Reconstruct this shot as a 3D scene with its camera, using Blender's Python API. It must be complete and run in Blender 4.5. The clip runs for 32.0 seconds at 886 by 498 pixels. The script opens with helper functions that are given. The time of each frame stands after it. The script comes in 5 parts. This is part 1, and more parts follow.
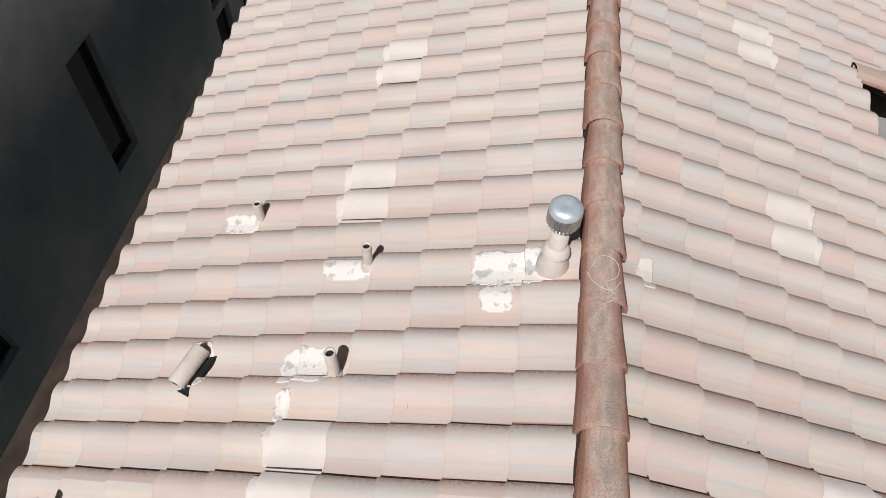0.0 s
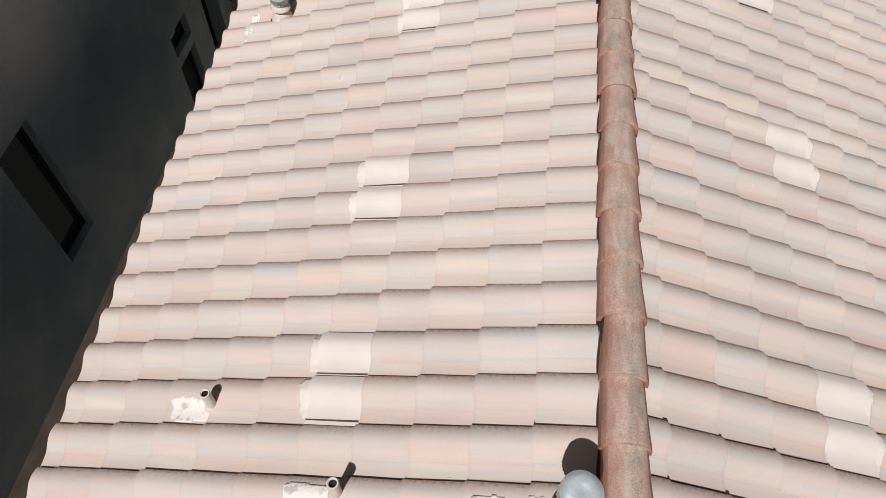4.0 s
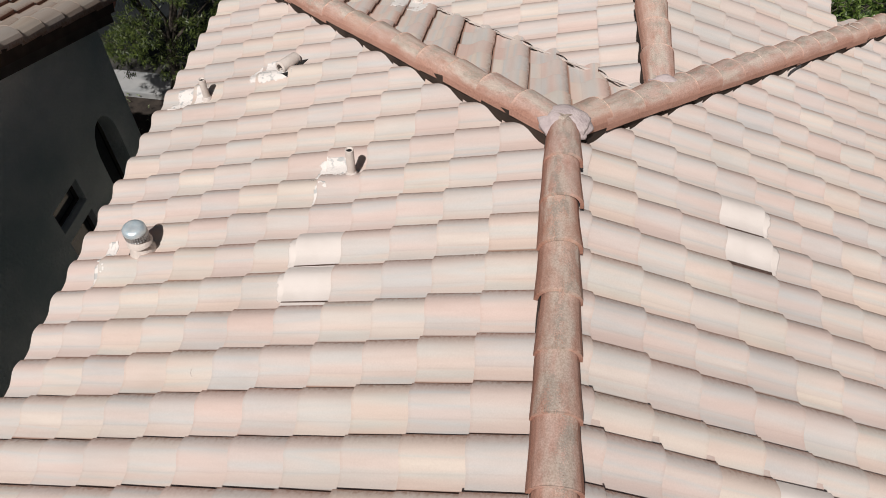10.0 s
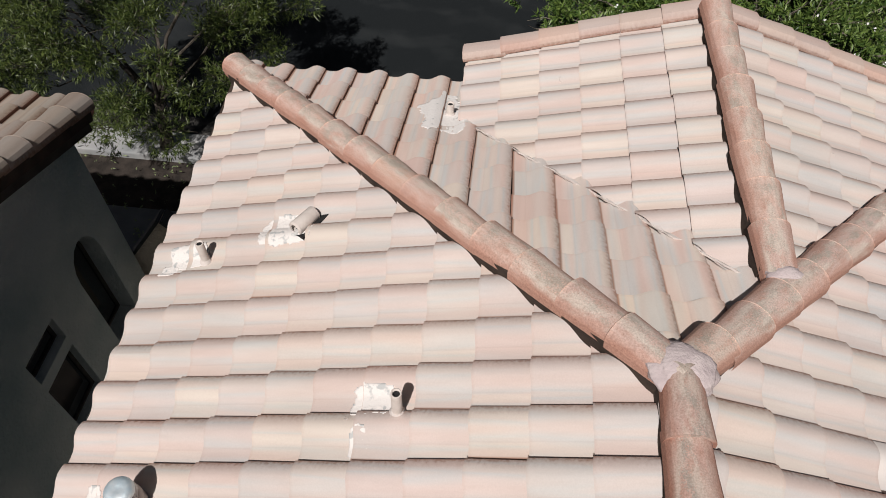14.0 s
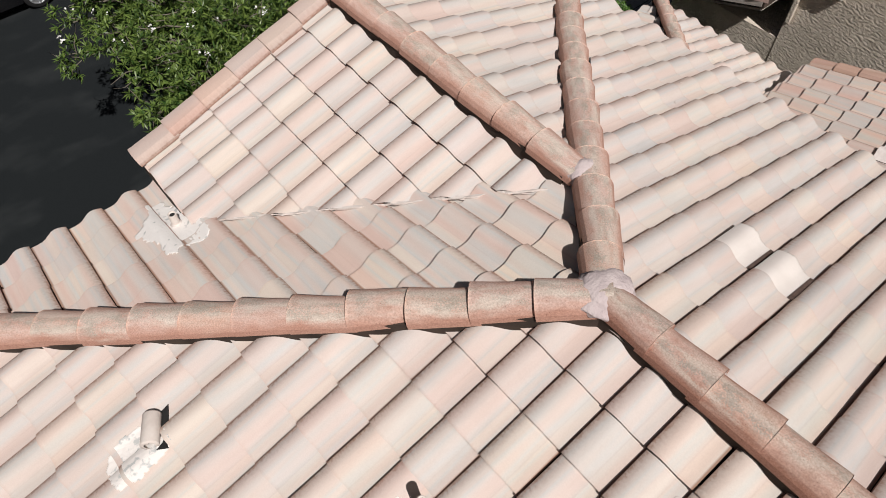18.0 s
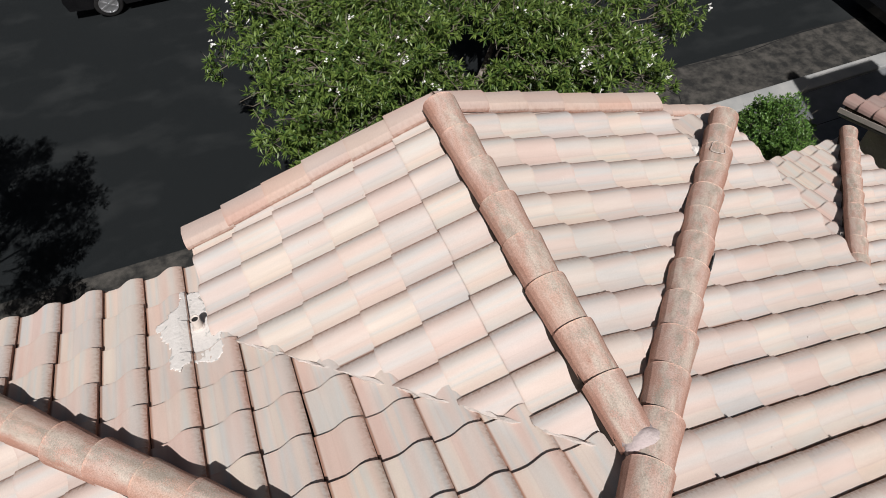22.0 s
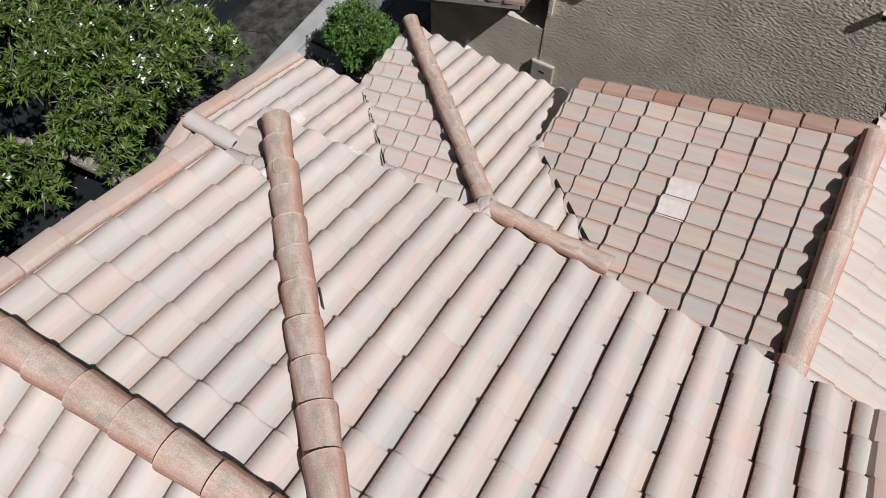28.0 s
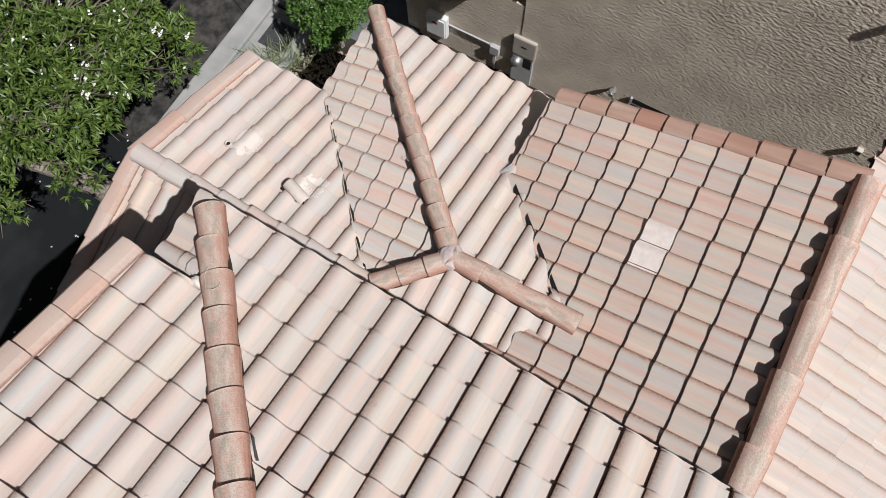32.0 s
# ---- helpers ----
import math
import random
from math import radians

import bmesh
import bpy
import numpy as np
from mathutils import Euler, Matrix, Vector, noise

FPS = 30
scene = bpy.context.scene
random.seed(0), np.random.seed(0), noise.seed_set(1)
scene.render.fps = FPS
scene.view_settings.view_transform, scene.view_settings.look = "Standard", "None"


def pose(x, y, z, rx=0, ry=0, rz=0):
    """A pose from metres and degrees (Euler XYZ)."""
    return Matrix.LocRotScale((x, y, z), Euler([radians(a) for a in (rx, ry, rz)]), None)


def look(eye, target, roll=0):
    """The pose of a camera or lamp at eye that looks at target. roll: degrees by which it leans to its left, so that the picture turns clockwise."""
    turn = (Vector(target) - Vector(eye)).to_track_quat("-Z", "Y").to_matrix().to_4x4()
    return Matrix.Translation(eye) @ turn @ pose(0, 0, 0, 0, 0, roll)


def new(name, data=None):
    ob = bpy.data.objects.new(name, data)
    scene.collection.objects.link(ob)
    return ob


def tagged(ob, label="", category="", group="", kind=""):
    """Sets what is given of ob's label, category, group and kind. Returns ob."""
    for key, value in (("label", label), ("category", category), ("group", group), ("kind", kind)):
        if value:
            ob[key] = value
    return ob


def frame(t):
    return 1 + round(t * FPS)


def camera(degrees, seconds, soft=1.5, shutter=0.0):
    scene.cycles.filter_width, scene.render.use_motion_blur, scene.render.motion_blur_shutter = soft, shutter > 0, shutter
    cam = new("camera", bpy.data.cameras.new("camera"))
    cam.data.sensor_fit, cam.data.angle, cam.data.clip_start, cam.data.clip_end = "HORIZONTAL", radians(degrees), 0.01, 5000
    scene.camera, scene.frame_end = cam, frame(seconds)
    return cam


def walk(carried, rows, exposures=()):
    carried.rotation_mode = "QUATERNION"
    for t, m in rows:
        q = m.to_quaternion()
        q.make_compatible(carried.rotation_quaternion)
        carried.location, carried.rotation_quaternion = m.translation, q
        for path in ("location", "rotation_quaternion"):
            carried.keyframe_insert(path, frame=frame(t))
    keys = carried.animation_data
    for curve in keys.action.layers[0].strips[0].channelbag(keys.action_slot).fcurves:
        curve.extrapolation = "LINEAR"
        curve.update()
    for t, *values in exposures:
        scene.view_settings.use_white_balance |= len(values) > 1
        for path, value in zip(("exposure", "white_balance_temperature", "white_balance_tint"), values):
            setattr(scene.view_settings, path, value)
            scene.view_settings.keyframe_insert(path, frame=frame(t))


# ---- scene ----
cam = camera(65.0, 32.0, 0.9)
PATH = [
    (0, (-0.073, 0.016, 9.459), (-0.212, 1.219, 7.867), 1.88),
    (0.5, (-0.009, -0.032, 9.471), (-0.149, 1.111, 7.836), 2.13),
    (1, (0.092, -0.001, 9.492), (-0.051, 1.132, 7.85), 1.96),
    (1.5, (0.089, 0.182, 9.487), (-0.052, 1.316, 7.845), 2.10),
    (2, (0.045, 0.444, 9.483), (-0.099, 1.579, 7.843), 1.94),
    (2.5, (-0.045, 0.743, 9.504), (-0.189, 1.876, 7.863), 1.93),
    (3, (-0.128, 1.066, 9.532), (-0.275, 2.2, 7.891), 1.82),
    (3.5, (-0.171, 1.385, 9.565), (-0.3, 2.519, 7.923), 1.65),
    (4, (-0.223, 1.627, 9.586), (-0.341, 2.764, 7.945), 1.63),
    (4.5, (-0.33, 1.816, 9.606), (-0.444, 2.958, 7.968), 1.91),
    (6.5, (-0.564, 2.589, 9.615), (-0.567, 3.742, 7.981), 1.56),
    (7, (-0.49, 2.621, 9.611), (-0.473, 3.773, 7.977), 1.37),
    (7.5, (-0.4, 2.705, 9.588), (-0.361, 3.854, 7.952), 1.42),
    (8, (-0.222, 2.904, 9.571), (-0.182, 4.051, 7.933), 1.60),
    (8.5, (-0.082, 3.214, 9.572), (-0.132, 4.364, 7.936), 1.71),
    (9, (0.031, 3.591, 9.558), (-0.063, 4.751, 7.931), 2.07),
    (9.5, (0.089, 3.909, 9.485), (-0.022, 5.113, 7.892), 2.16),
    (10, (0.119, 4.202, 9.439), (0.001, 5.446, 7.878), 2.23),
    (10.5, (0.071, 4.579, 9.509), (-0.046, 5.805, 7.933), 2.25),
    (11, (0.026, 4.935, 9.585), (-0.104, 6.126, 7.984), 1.71),
    (11.5, (-0.087, 5.177, 9.573), (-0.215, 6.373, 7.975), 1.90),
    (12, (-0.176, 5.418, 9.583), (-0.307, 6.613, 7.984), 2.12),
    (12.5, (-0.293, 5.561, 9.552), (-0.414, 6.777, 7.968), 3.06),
    (13, (-0.384, 5.695, 9.549), (-0.51, 6.915, 7.97), 2.88),
    (13.5, (-0.446, 5.869, 9.496), (-0.565, 7.092, 7.918), 2.62),
    (15.5, (-1.134, 6.707, 9.653), (-1.026, 7.92, 8.066), -0.3),
    (16, (-1.335, 6.903, 9.704), (-1.085, 8.085, 8.11), -0.7),
    (16.5, (-1.483, 7.043, 9.722), (-1.022, 8.146, 8.119), -1.1),
    (17, (-1.524, 7.031, 9.692), (-0.908, 8.044, 8.081), -1.1),
    (17.5, (-1.523, 6.951, 9.679), (-0.781, 7.867, 8.063), -1.0),
    (18, (-1.507, 6.866, 9.684), (-0.759, 7.774, 8.067), -0.9),
    (18.5, (-1.422, 6.853, 9.678), (-0.674, 7.76, 8.06), -0.8),
    (19, (-1.237, 6.958, 9.682), (-0.488, 7.868, 8.066), -0.8),
    (19.5, (-0.996, 7.109, 9.717), (-0.245, 8.017, 8.101), -0.6),
    (20, (-0.75, 7.216, 9.738), (0.004, 8.126, 8.124), -0.5),
    (20.5, (-0.555, 7.328, 9.743), (0.115, 8.307, 8.133), -0.2),
    (21, (-0.404, 7.461, 9.746), (0.11, 8.536, 8.139), -0.3),
    (21.5, (-0.278, 7.655, 9.753), (0.182, 8.756, 8.148), -0.1),
    (22, (-0.194, 7.868, 9.755), (0.248, 8.977, 8.15), -0.1),
    (22.5, (-0.12, 7.994, 9.764), (0.486, 9.022, 8.159), -0.3),
    (23, (-0.034, 8.026, 9.805), (0.782, 8.887, 8.195), -0.6),
    (23.5, (0.057, 8.019, 9.883), (0.99, 8.742, 8.269), -0.7),
    (24, (0.178, 8.001, 9.939), (1.17, 8.636, 8.324), -0.7),
    (24.5, (0.337, 8.029, 9.979), (1.344, 8.636, 8.361), -0.5),
    (26.5, (0.944, 7.995, 10.185), (1.827, 8.526, 8.47), -0.5),
    (27, (1.09, 7.983, 10.225), (1.906, 8.473, 8.466), -0.5),
    (27.5, (1.237, 8.001, 10.287), (2.048, 8.484, 8.524), -0.4),
    (28, (1.393, 8.014, 10.356), (2.207, 8.498, 8.594), -0.2),
    (28.5, (1.589, 8.063, 10.429), (2.404, 8.551, 8.669), -0.6),
    (29, (1.785, 8.15, 10.477), (2.58, 8.627, 8.705), -0.7),
    (29.5, (2.006, 8.232, 10.534), (2.775, 8.695, 8.747), -0.8),
    (30, (2.247, 8.259, 10.586), (2.963, 8.695, 8.771), -1.3),
    (30.5, (2.54, 8.263, 10.635), (3.184, 8.662, 8.784), -1.9),
    (31, (2.824, 8.287, 10.689), (3.395, 8.65, 8.807), -2.7),
    (31.5, (3.094, 8.405, 10.73), (3.631, 8.75, 8.834), -3.0),
    (32, (3.335, 8.522, 10.771), (3.869, 8.875, 8.876), -3.7),
]
walk(cam, [(t, look(eye, target, roll)) for t, eye, target, roll in PATH], exposures=[(0.0, -0.15, 6320, 9.0), (4.0, -0.13, 6470, 9.3), (8.0, -0.15, 6600, 9.5), (10.0, -0.13, 6530, 9.5), (13.5, -0.13, 6480, 9.5), (16.0, 0.0, 6520, 9.5), (19.0, 0.01, 6480, 9), (24.0, 0.05, 6400, 9), (29.0, 0.03, 6180, 8), (32.0, 0.08, 6340, 8.5)])

# ---- light ----
SUN_WAY = Vector((0.16, 0.562, -0.812)).normalized()
world = bpy.data.worlds.new("sky")
scene.world = world
world.use_nodes = True
_n = world.node_tree.nodes
_sky = _n.new("ShaderNodeTexSky")
_sky.sky_type, _sky.sun_disc = "NISHITA", False
_sky.sun_elevation, _sky.sun_rotation = radians(54.3), radians(195.9)
_sky.dust_density, _sky.ozone_density = 5.0, 0.2
world.node_tree.links.new(_sky.outputs[0], _n["Background"].inputs[0])
_n["Background"].inputs[1].default_value = 0.0155
_sun = new("sun", bpy.data.lights.new("sun", "SUN"))
_sun.data.energy, _sun.data.angle, _sun.data.color = 4.3, radians(0.55), (1.0, 0.95, 0.925)
_sun.matrix_world = look((0, -20, 40), Vector((0, -20, 40)) + SUN_WAY)

S = 1 / 3                       # roof fall, 4 in 12
COS = math.cos(math.atan(S))
PITCH, EXPO = 0.305, 0.3447     # tile cover width and exposed length
GROUND = -0.45


# ---- materials ----
def make(name, colour, rough=0.8, colour2=None, scale=8.0, detail=6.0, bump=0.0, bump_scale=60.0, metal=0.0, spec=0.3, mixlo=0.35, mixhi=0.65, stretch=None, relief=0.01, flow=None):
    """A node material of two blended colours with fine relief, in object space."""
    m = bpy.data.materials.new(name)
    m.use_nodes = True
    t = m.node_tree
    b = t.nodes["Principled BSDF"]
    b.inputs["Roughness"].default_value, b.inputs["Metallic"].default_value = rough, metal
    b.inputs["Specular IOR Level"].default_value = spec
    b.inputs["Base Color"].default_value = (*colour, 1)
    geo = t.nodes.new("ShaderNodeNewGeometry")
    if colour2:
        nz = t.nodes.new("ShaderNodeTexNoise")
        nz.inputs["Scale"].default_value, nz.inputs["Detail"].default_value = scale, detail
        if flow:
            fl = t.nodes.new("ShaderNodeMapping")
            fl.inputs["Scale"].default_value = flow
            t.links.new(geo.outputs["Position"], fl.inputs["Vector"])
            t.links.new(fl.outputs[0], nz.inputs["Vector"])
        else:
            t.links.new(geo.outputs["Position"], nz.inputs["Vector"])
        ramp = t.nodes.new("ShaderNodeValToRGB")
        ramp.color_ramp.elements[0].position, ramp.color_ramp.elements[1].position = mixlo, mixhi
        ramp.color_ramp.elements[0].color, ramp.color_ramp.elements[1].color = (*colour, 1), (*colour2, 1)
        t.links.new(nz.outputs["Fac"], ramp.inputs[0])
        t.links.new(ramp.outputs[0], b.inputs["Base Color"])
    if bump:
        nb = t.nodes.new("ShaderNodeTexNoise")
        nb.inputs["Scale"].default_value, nb.inputs["Detail"].default_value = bump_scale, 8
        if stretch:
            mp = t.nodes.new("ShaderNodeMapping")
            mp.inputs["Scale"].default_value = stretch
            t.links.new(geo.outputs["Position"], mp.inputs["Vector"])
            t.links.new(mp.outputs[0], nb.inputs["Vector"])
            nb.inputs["Distortion"].default_value, nb.inputs["Detail"].default_value = 0.3, 4.0
        else:
            t.links.new(geo.outputs["Position"], nb.inputs["Vector"])
        bp = t.nodes.new("ShaderNodeBump")
        bp.inputs["Strength"].default_value, bp.inputs["Distance"].default_value = bump, relief
        t.links.new(nb.outputs["Fac"], bp.inputs["Height"])
        t.links.new(bp.outputs[0], b.inputs["Normal"])
    return m


# brown tile body, darkened to hold the shade between tiles
SHADED_BODY = (0.24, 0.125, 0.092)


def tile_material(name, joined, tints, grime=(0.60, 0.455, 0.40), tail_tone=(0.96, 0.93, 0.915), along=0.12, patches=False, pan=False, worn=None):
    """Colour-flashed concrete tile: soft lengthwise bands of rose, grey and cream that differ from piece to piece."""
    m = bpy.data.materials.new(name)
    m.use_nodes = True
    t = m.node_tree
    b = t.nodes["Principled BSDF"]
    b.inputs["Roughness"].default_value, b.inputs["Specular IOR Level"].default_value = 0.75, 0.25
    if joined:
        rnd = t.nodes.new("ShaderNodeNewGeometry").outputs["Random Per Island"]
    else:
        rnd = t.nodes.new("ShaderNodeObjectInfo").outputs["Random"]
    uv = t.nodes.new("ShaderNodeUVMap")
    sep = t.nodes.new("ShaderNodeSeparateXYZ")
    t.links.new(uv.outputs[0], sep.inputs[0])

    def math_node(op, a, c):
        nd = t.nodes.new("ShaderNodeMath")
        nd.operation = op
        for k, v in enumerate((a, c)):
            if isinstance(v, (int, float)):
                nd.inputs[k].default_value = v
            else:
                t.links.new(v, nd.inputs[k])
        return nd.outputs[0]

    def noise_at(u_mul, v_mul, w, scale, detail):
        comb = t.nodes.new("ShaderNodeCombineXYZ")
        t.links.new(math_node("MULTIPLY", sep.outputs[0], u_mul), comb.inputs[0])
        t.links.new(math_node("MULTIPLY", sep.outputs[1], v_mul), comb.inputs[1])
        t.links.new(math_node("MULTIPLY", rnd, w), comb.inputs[2])
        nz = t.nodes.new("ShaderNodeTexNoise")
        nz.inputs["Scale"].default_value, nz.inputs["Detail"].default_value = scale, detail
        t.links.new(comb.outputs[0], nz.inputs["Vector"])
        return nz.outputs["Fac"]

    def ramp_of(fac, stops):
        r = t.nodes.new("ShaderNodeValToRGB")
        while len(r.color_ramp.elements) < len(stops):
            r.color_ramp.elements.new(0.5)
        for e, (p, c) in zip(r.color_ramp.elements, stops):
            e.position, e.color = p, (*c, 1)
        t.links.new(fac, r.inputs[0])
        return r.outputs[0]

    def mix(fac, a, c, kind="MIX"):
        nd = t.nodes.new("ShaderNodeMix")
        nd.data_type, nd.blend_type = "RGBA", kind
        for k, v in ((0, fac), (6, a), (7, c)):
            if isinstance(v, (int, float)):
                nd.inputs[k].default_value = v
            elif isinstance(v, tuple):
                nd.inputs[k].default_value = (*v, 1)
            else:
                t.links.new(v, nd.inputs[k])
        return nd.outputs[2]

    bands = noise_at(1.0, along, 57.0, 5.2, 5.0) if patches else noise_at(1.0, 0.06, 57.0, 3.0, 0.6)
    colour = ramp_of(bands, tints)
    rnd2 = math_node("FRACT", math_node("MULTIPLY", rnd, 17.31), 0.0)
    tone = ramp_of(rnd2, [(0.0, (0.95, 0.947, 0.947)), (0.22, (1.01, 0.975, 0.955)), (0.45, (0.985, 0.985, 0.98)), (0.70, (1.035, 1.025, 0.975)), (1.0, (0.965, 0.985, 1.0))])
    colour = mix(1.0, colour, tone, "MULTIPLY")
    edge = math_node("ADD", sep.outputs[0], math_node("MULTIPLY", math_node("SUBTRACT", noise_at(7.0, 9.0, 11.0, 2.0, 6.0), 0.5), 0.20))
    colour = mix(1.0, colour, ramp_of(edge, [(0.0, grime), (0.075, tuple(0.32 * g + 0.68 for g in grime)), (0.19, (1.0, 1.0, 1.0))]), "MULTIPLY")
    tail = math_node("ADD", sep.outputs[1], math_node("MULTIPLY", math_node("SUBTRACT", noise_at(9.0, 9.0, 23.0, 2.0, 5.0), 0.5), 0.10))
    colour = mix(1.0, colour, ramp_of(tail, [(0.0, tail_tone), (0.06, (1.0, 1.0, 1.0))]), "MULTIPLY")
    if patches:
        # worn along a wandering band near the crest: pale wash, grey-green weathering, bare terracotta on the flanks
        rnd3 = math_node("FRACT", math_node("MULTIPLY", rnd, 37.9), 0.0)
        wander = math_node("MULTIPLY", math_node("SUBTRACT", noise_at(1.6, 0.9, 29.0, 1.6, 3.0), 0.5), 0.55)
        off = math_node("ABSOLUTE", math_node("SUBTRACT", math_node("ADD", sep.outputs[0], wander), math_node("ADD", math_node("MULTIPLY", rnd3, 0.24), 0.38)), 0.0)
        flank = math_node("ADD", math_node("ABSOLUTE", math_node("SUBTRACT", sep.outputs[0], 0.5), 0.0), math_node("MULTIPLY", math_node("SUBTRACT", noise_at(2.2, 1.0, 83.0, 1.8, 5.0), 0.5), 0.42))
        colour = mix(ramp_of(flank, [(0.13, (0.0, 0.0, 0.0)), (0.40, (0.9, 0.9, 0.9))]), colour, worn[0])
        flake = math_node("ADD", noise_at(2.6, 1.6, 71.0, 2.2, 9.0), math_node("MULTIPLY", noise_at(30.0, 30.0, 73.0, 2.0, 5.0), 0.85))
        band = ramp_of(off, [(0.08, (1.0, 1.0, 1.0)), (0.22, (0.0, 0.0, 0.0))])
        grey = ramp_of(flake, [(0.89, (0.0, 0.0, 0.0)), (0.97, (0.75, 0.75, 0.75))])
        colour = mix(math_node("MULTIPLY", band, grey), colour, worn[1])
        pale = ramp_of(math_node("ADD", noise_at(3.0, 1.0, 47.0, 2.0, 7.0), math_node("MULTIPLY", noise_at(30.0, 16.0, 43.0, 2.0, 4.0), 0.30)), [(0.60, (0.0, 0.0, 0.0)), (0.72, (0.85, 0.85, 0.85))])
        colour = mix(math_node("MULTIPLY", ramp_of(off, [(0.02, (0.3, 0.3, 0.3)), (0.10, (1.0, 1.0, 1.0)), (0.30, (0.0, 0.0, 0.0))]), pale), colour, worn[2])
        pits = ramp_of(noise_at(20.0, 26.0, 19.0, 2.0, 2.0), [(0.27, (0.55, 0.45, 0.42)), (0.33, (1.0, 1.0, 1.0))])
        colour = mix(0.8, colour, mix(1.0, colour, pits, "MULTIPLY"))
    if pan:
        # the flat pan holds a paler, creamier wash on some tiles
        rnd3 = math_node("FRACT", math_node("MULTIPLY", rnd, 91.7), 0.0)
        wash = ramp_of(rnd3, [(0.30, (1.0, 0.995, 0.99)), (0.52, (1.04, 1.03, 1.015)), (0.66, (1.075, 1.065, 1.03)), (0.90, (1.04, 1.02, 1.01))])
        strip = math_node("ADD", sep.outputs[0], math_node("MULTIPLY", math_node("SUBTRACT", noise_at(2.0, 1.2, 61.0, 2.0, 2.0), 0.5), 0.06))
        colour = mix(ramp_of(strip, [(0.655, (0.0, 0.0, 0.0)), (0.69, (1.0, 1.0, 1.0))]), colour, mix(1.0, colour, wash, "MULTIPLY"))
        # faint line of shade painted along the crease between barrel and pan
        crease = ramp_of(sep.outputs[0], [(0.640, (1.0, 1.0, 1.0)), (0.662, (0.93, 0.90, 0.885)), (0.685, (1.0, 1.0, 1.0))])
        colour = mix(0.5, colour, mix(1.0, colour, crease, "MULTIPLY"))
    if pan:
        # pan edge browned for channel dirt and the next tile's cast shadow
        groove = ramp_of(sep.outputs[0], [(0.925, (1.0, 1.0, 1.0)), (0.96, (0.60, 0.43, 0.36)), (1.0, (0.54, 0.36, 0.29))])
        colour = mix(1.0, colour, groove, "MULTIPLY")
    fine = 1.0 if patches else 0.45
    streak = noise_at(3.0, 0.4, 41.0, 3.0, 4.0)
    colour = mix(fine, colour, mix(1.0, colour, ramp_of(streak, [(0.32, (0.955, 0.935, 0.925)), (0.66, (1.045, 1.05, 1.055))]), "MULTIPLY"))
    grain = noise_at(14.0, 14.0, 31.0, 3.0, 8.0)
    colour = mix(fine * 0.7, colour, mix(1.0, colour, ramp_of(grain, [(0.32, (0.74, 0.70, 0.68)), (0.68, (1.18, 1.19, 1.20))] if patches else [(0.32, (0.90, 0.89, 0.88)), (0.68, (1.075, 1.075, 1.075))]), "MULTIPLY"))
    # side and tail faces take a dark brown that carries the shade of the joint
    joint_face = math_node("MINIMUM", sep.outputs[0], sep.outputs[1])
    colour = mix(ramp_of(math_node("ADD", joint_face, 0.5), [(0.20, (1.0, 1.0, 1.0)), (0.40, (0.0, 0.0, 0.0))]), colour, SHADED_BODY)
    geo = t.nodes.new("ShaderNodeNewGeometry")
    big = t.nodes.new("ShaderNodeTexNoise")
    big.inputs["Scale"].default_value, big.inputs["Detail"].default_value = 0.9, 4
    t.links.new(geo.outputs["Position"], big.inputs["Vector"])
    colour = mix(1.0, colour, ramp_of(big.outputs["Fac"], [(0.3, (0.94, 0.93, 0.92)), (0.7, (1.04, 1.03, 1.03))]), "MULTIPLY")
    t.links.new(colour, b.inputs["Base Color"])
    nb = t.nodes.new("ShaderNodeTexNoise")
    nb.inputs["Scale"].default_value, nb.inputs["Detail"].default_value = 90.0, 6
    t.links.new(geo.outputs["Position"], nb.inputs["Vector"])
    bp = t.nodes.new("ShaderNodeBump")
    bp.inputs["Strength"].default_value, bp.inputs["Distance"].default_value = (0.4, 0.004) if patches else (0.25, 0.002)
    t.links.new(nb.outputs["Fac"], bp.inputs["Height"])
    t.links.new(bp.outputs[0], b.inputs["Normal"])
    return m


ROSE = [(0.3, (0.605, 0.506, 0.466)), (0.42, (0.6, 0.518, 0.482)), (0.5, (0.575, 0.528, 0.502)), (0.56, (0.548, 0.532, 0.518)), (0.63, (0.6, 0.534, 0.497)), (0.76, (0.635, 0.572, 0.527))]
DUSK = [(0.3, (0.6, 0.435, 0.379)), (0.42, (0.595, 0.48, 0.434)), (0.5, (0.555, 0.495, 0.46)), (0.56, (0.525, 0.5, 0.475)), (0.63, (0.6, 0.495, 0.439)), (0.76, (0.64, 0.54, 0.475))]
# VALE: the rose tints with extra light put into the colour
VALE = [(0.3, (0.688, 0.535, 0.48)), (0.42, (0.677, 0.578, 0.531)), (0.5, (0.64, 0.594, 0.561)), (0.56, (0.609, 0.599, 0.583)), (0.63, (0.683, 0.599, 0.545)), (0.76, (0.724, 0.647, 0.578))]
GREY = [(0.30, (0.30, 0.25, 0.21)), (0.45, (0.36, 0.31, 0.27)), (0.58, (0.33, 0.30, 0.27)), (0.75, (0.42, 0.36, 0.31))]
MAUVE = [(0.30, (0.38, 0.25, 0.22)), (0.45, (0.42, 0.30, 0.27)), (0.58, (0.38, 0.29, 0.27)), (0.75, (0.46, 0.35, 0.315))]
TERRA = [(0.30, (0.55, 0.385, 0.325)), (0.45, (0.56, 0.435, 0.385)), (0.58, (0.53, 0.44, 0.40)), (0.75, (0.585, 0.48, 0.425))]
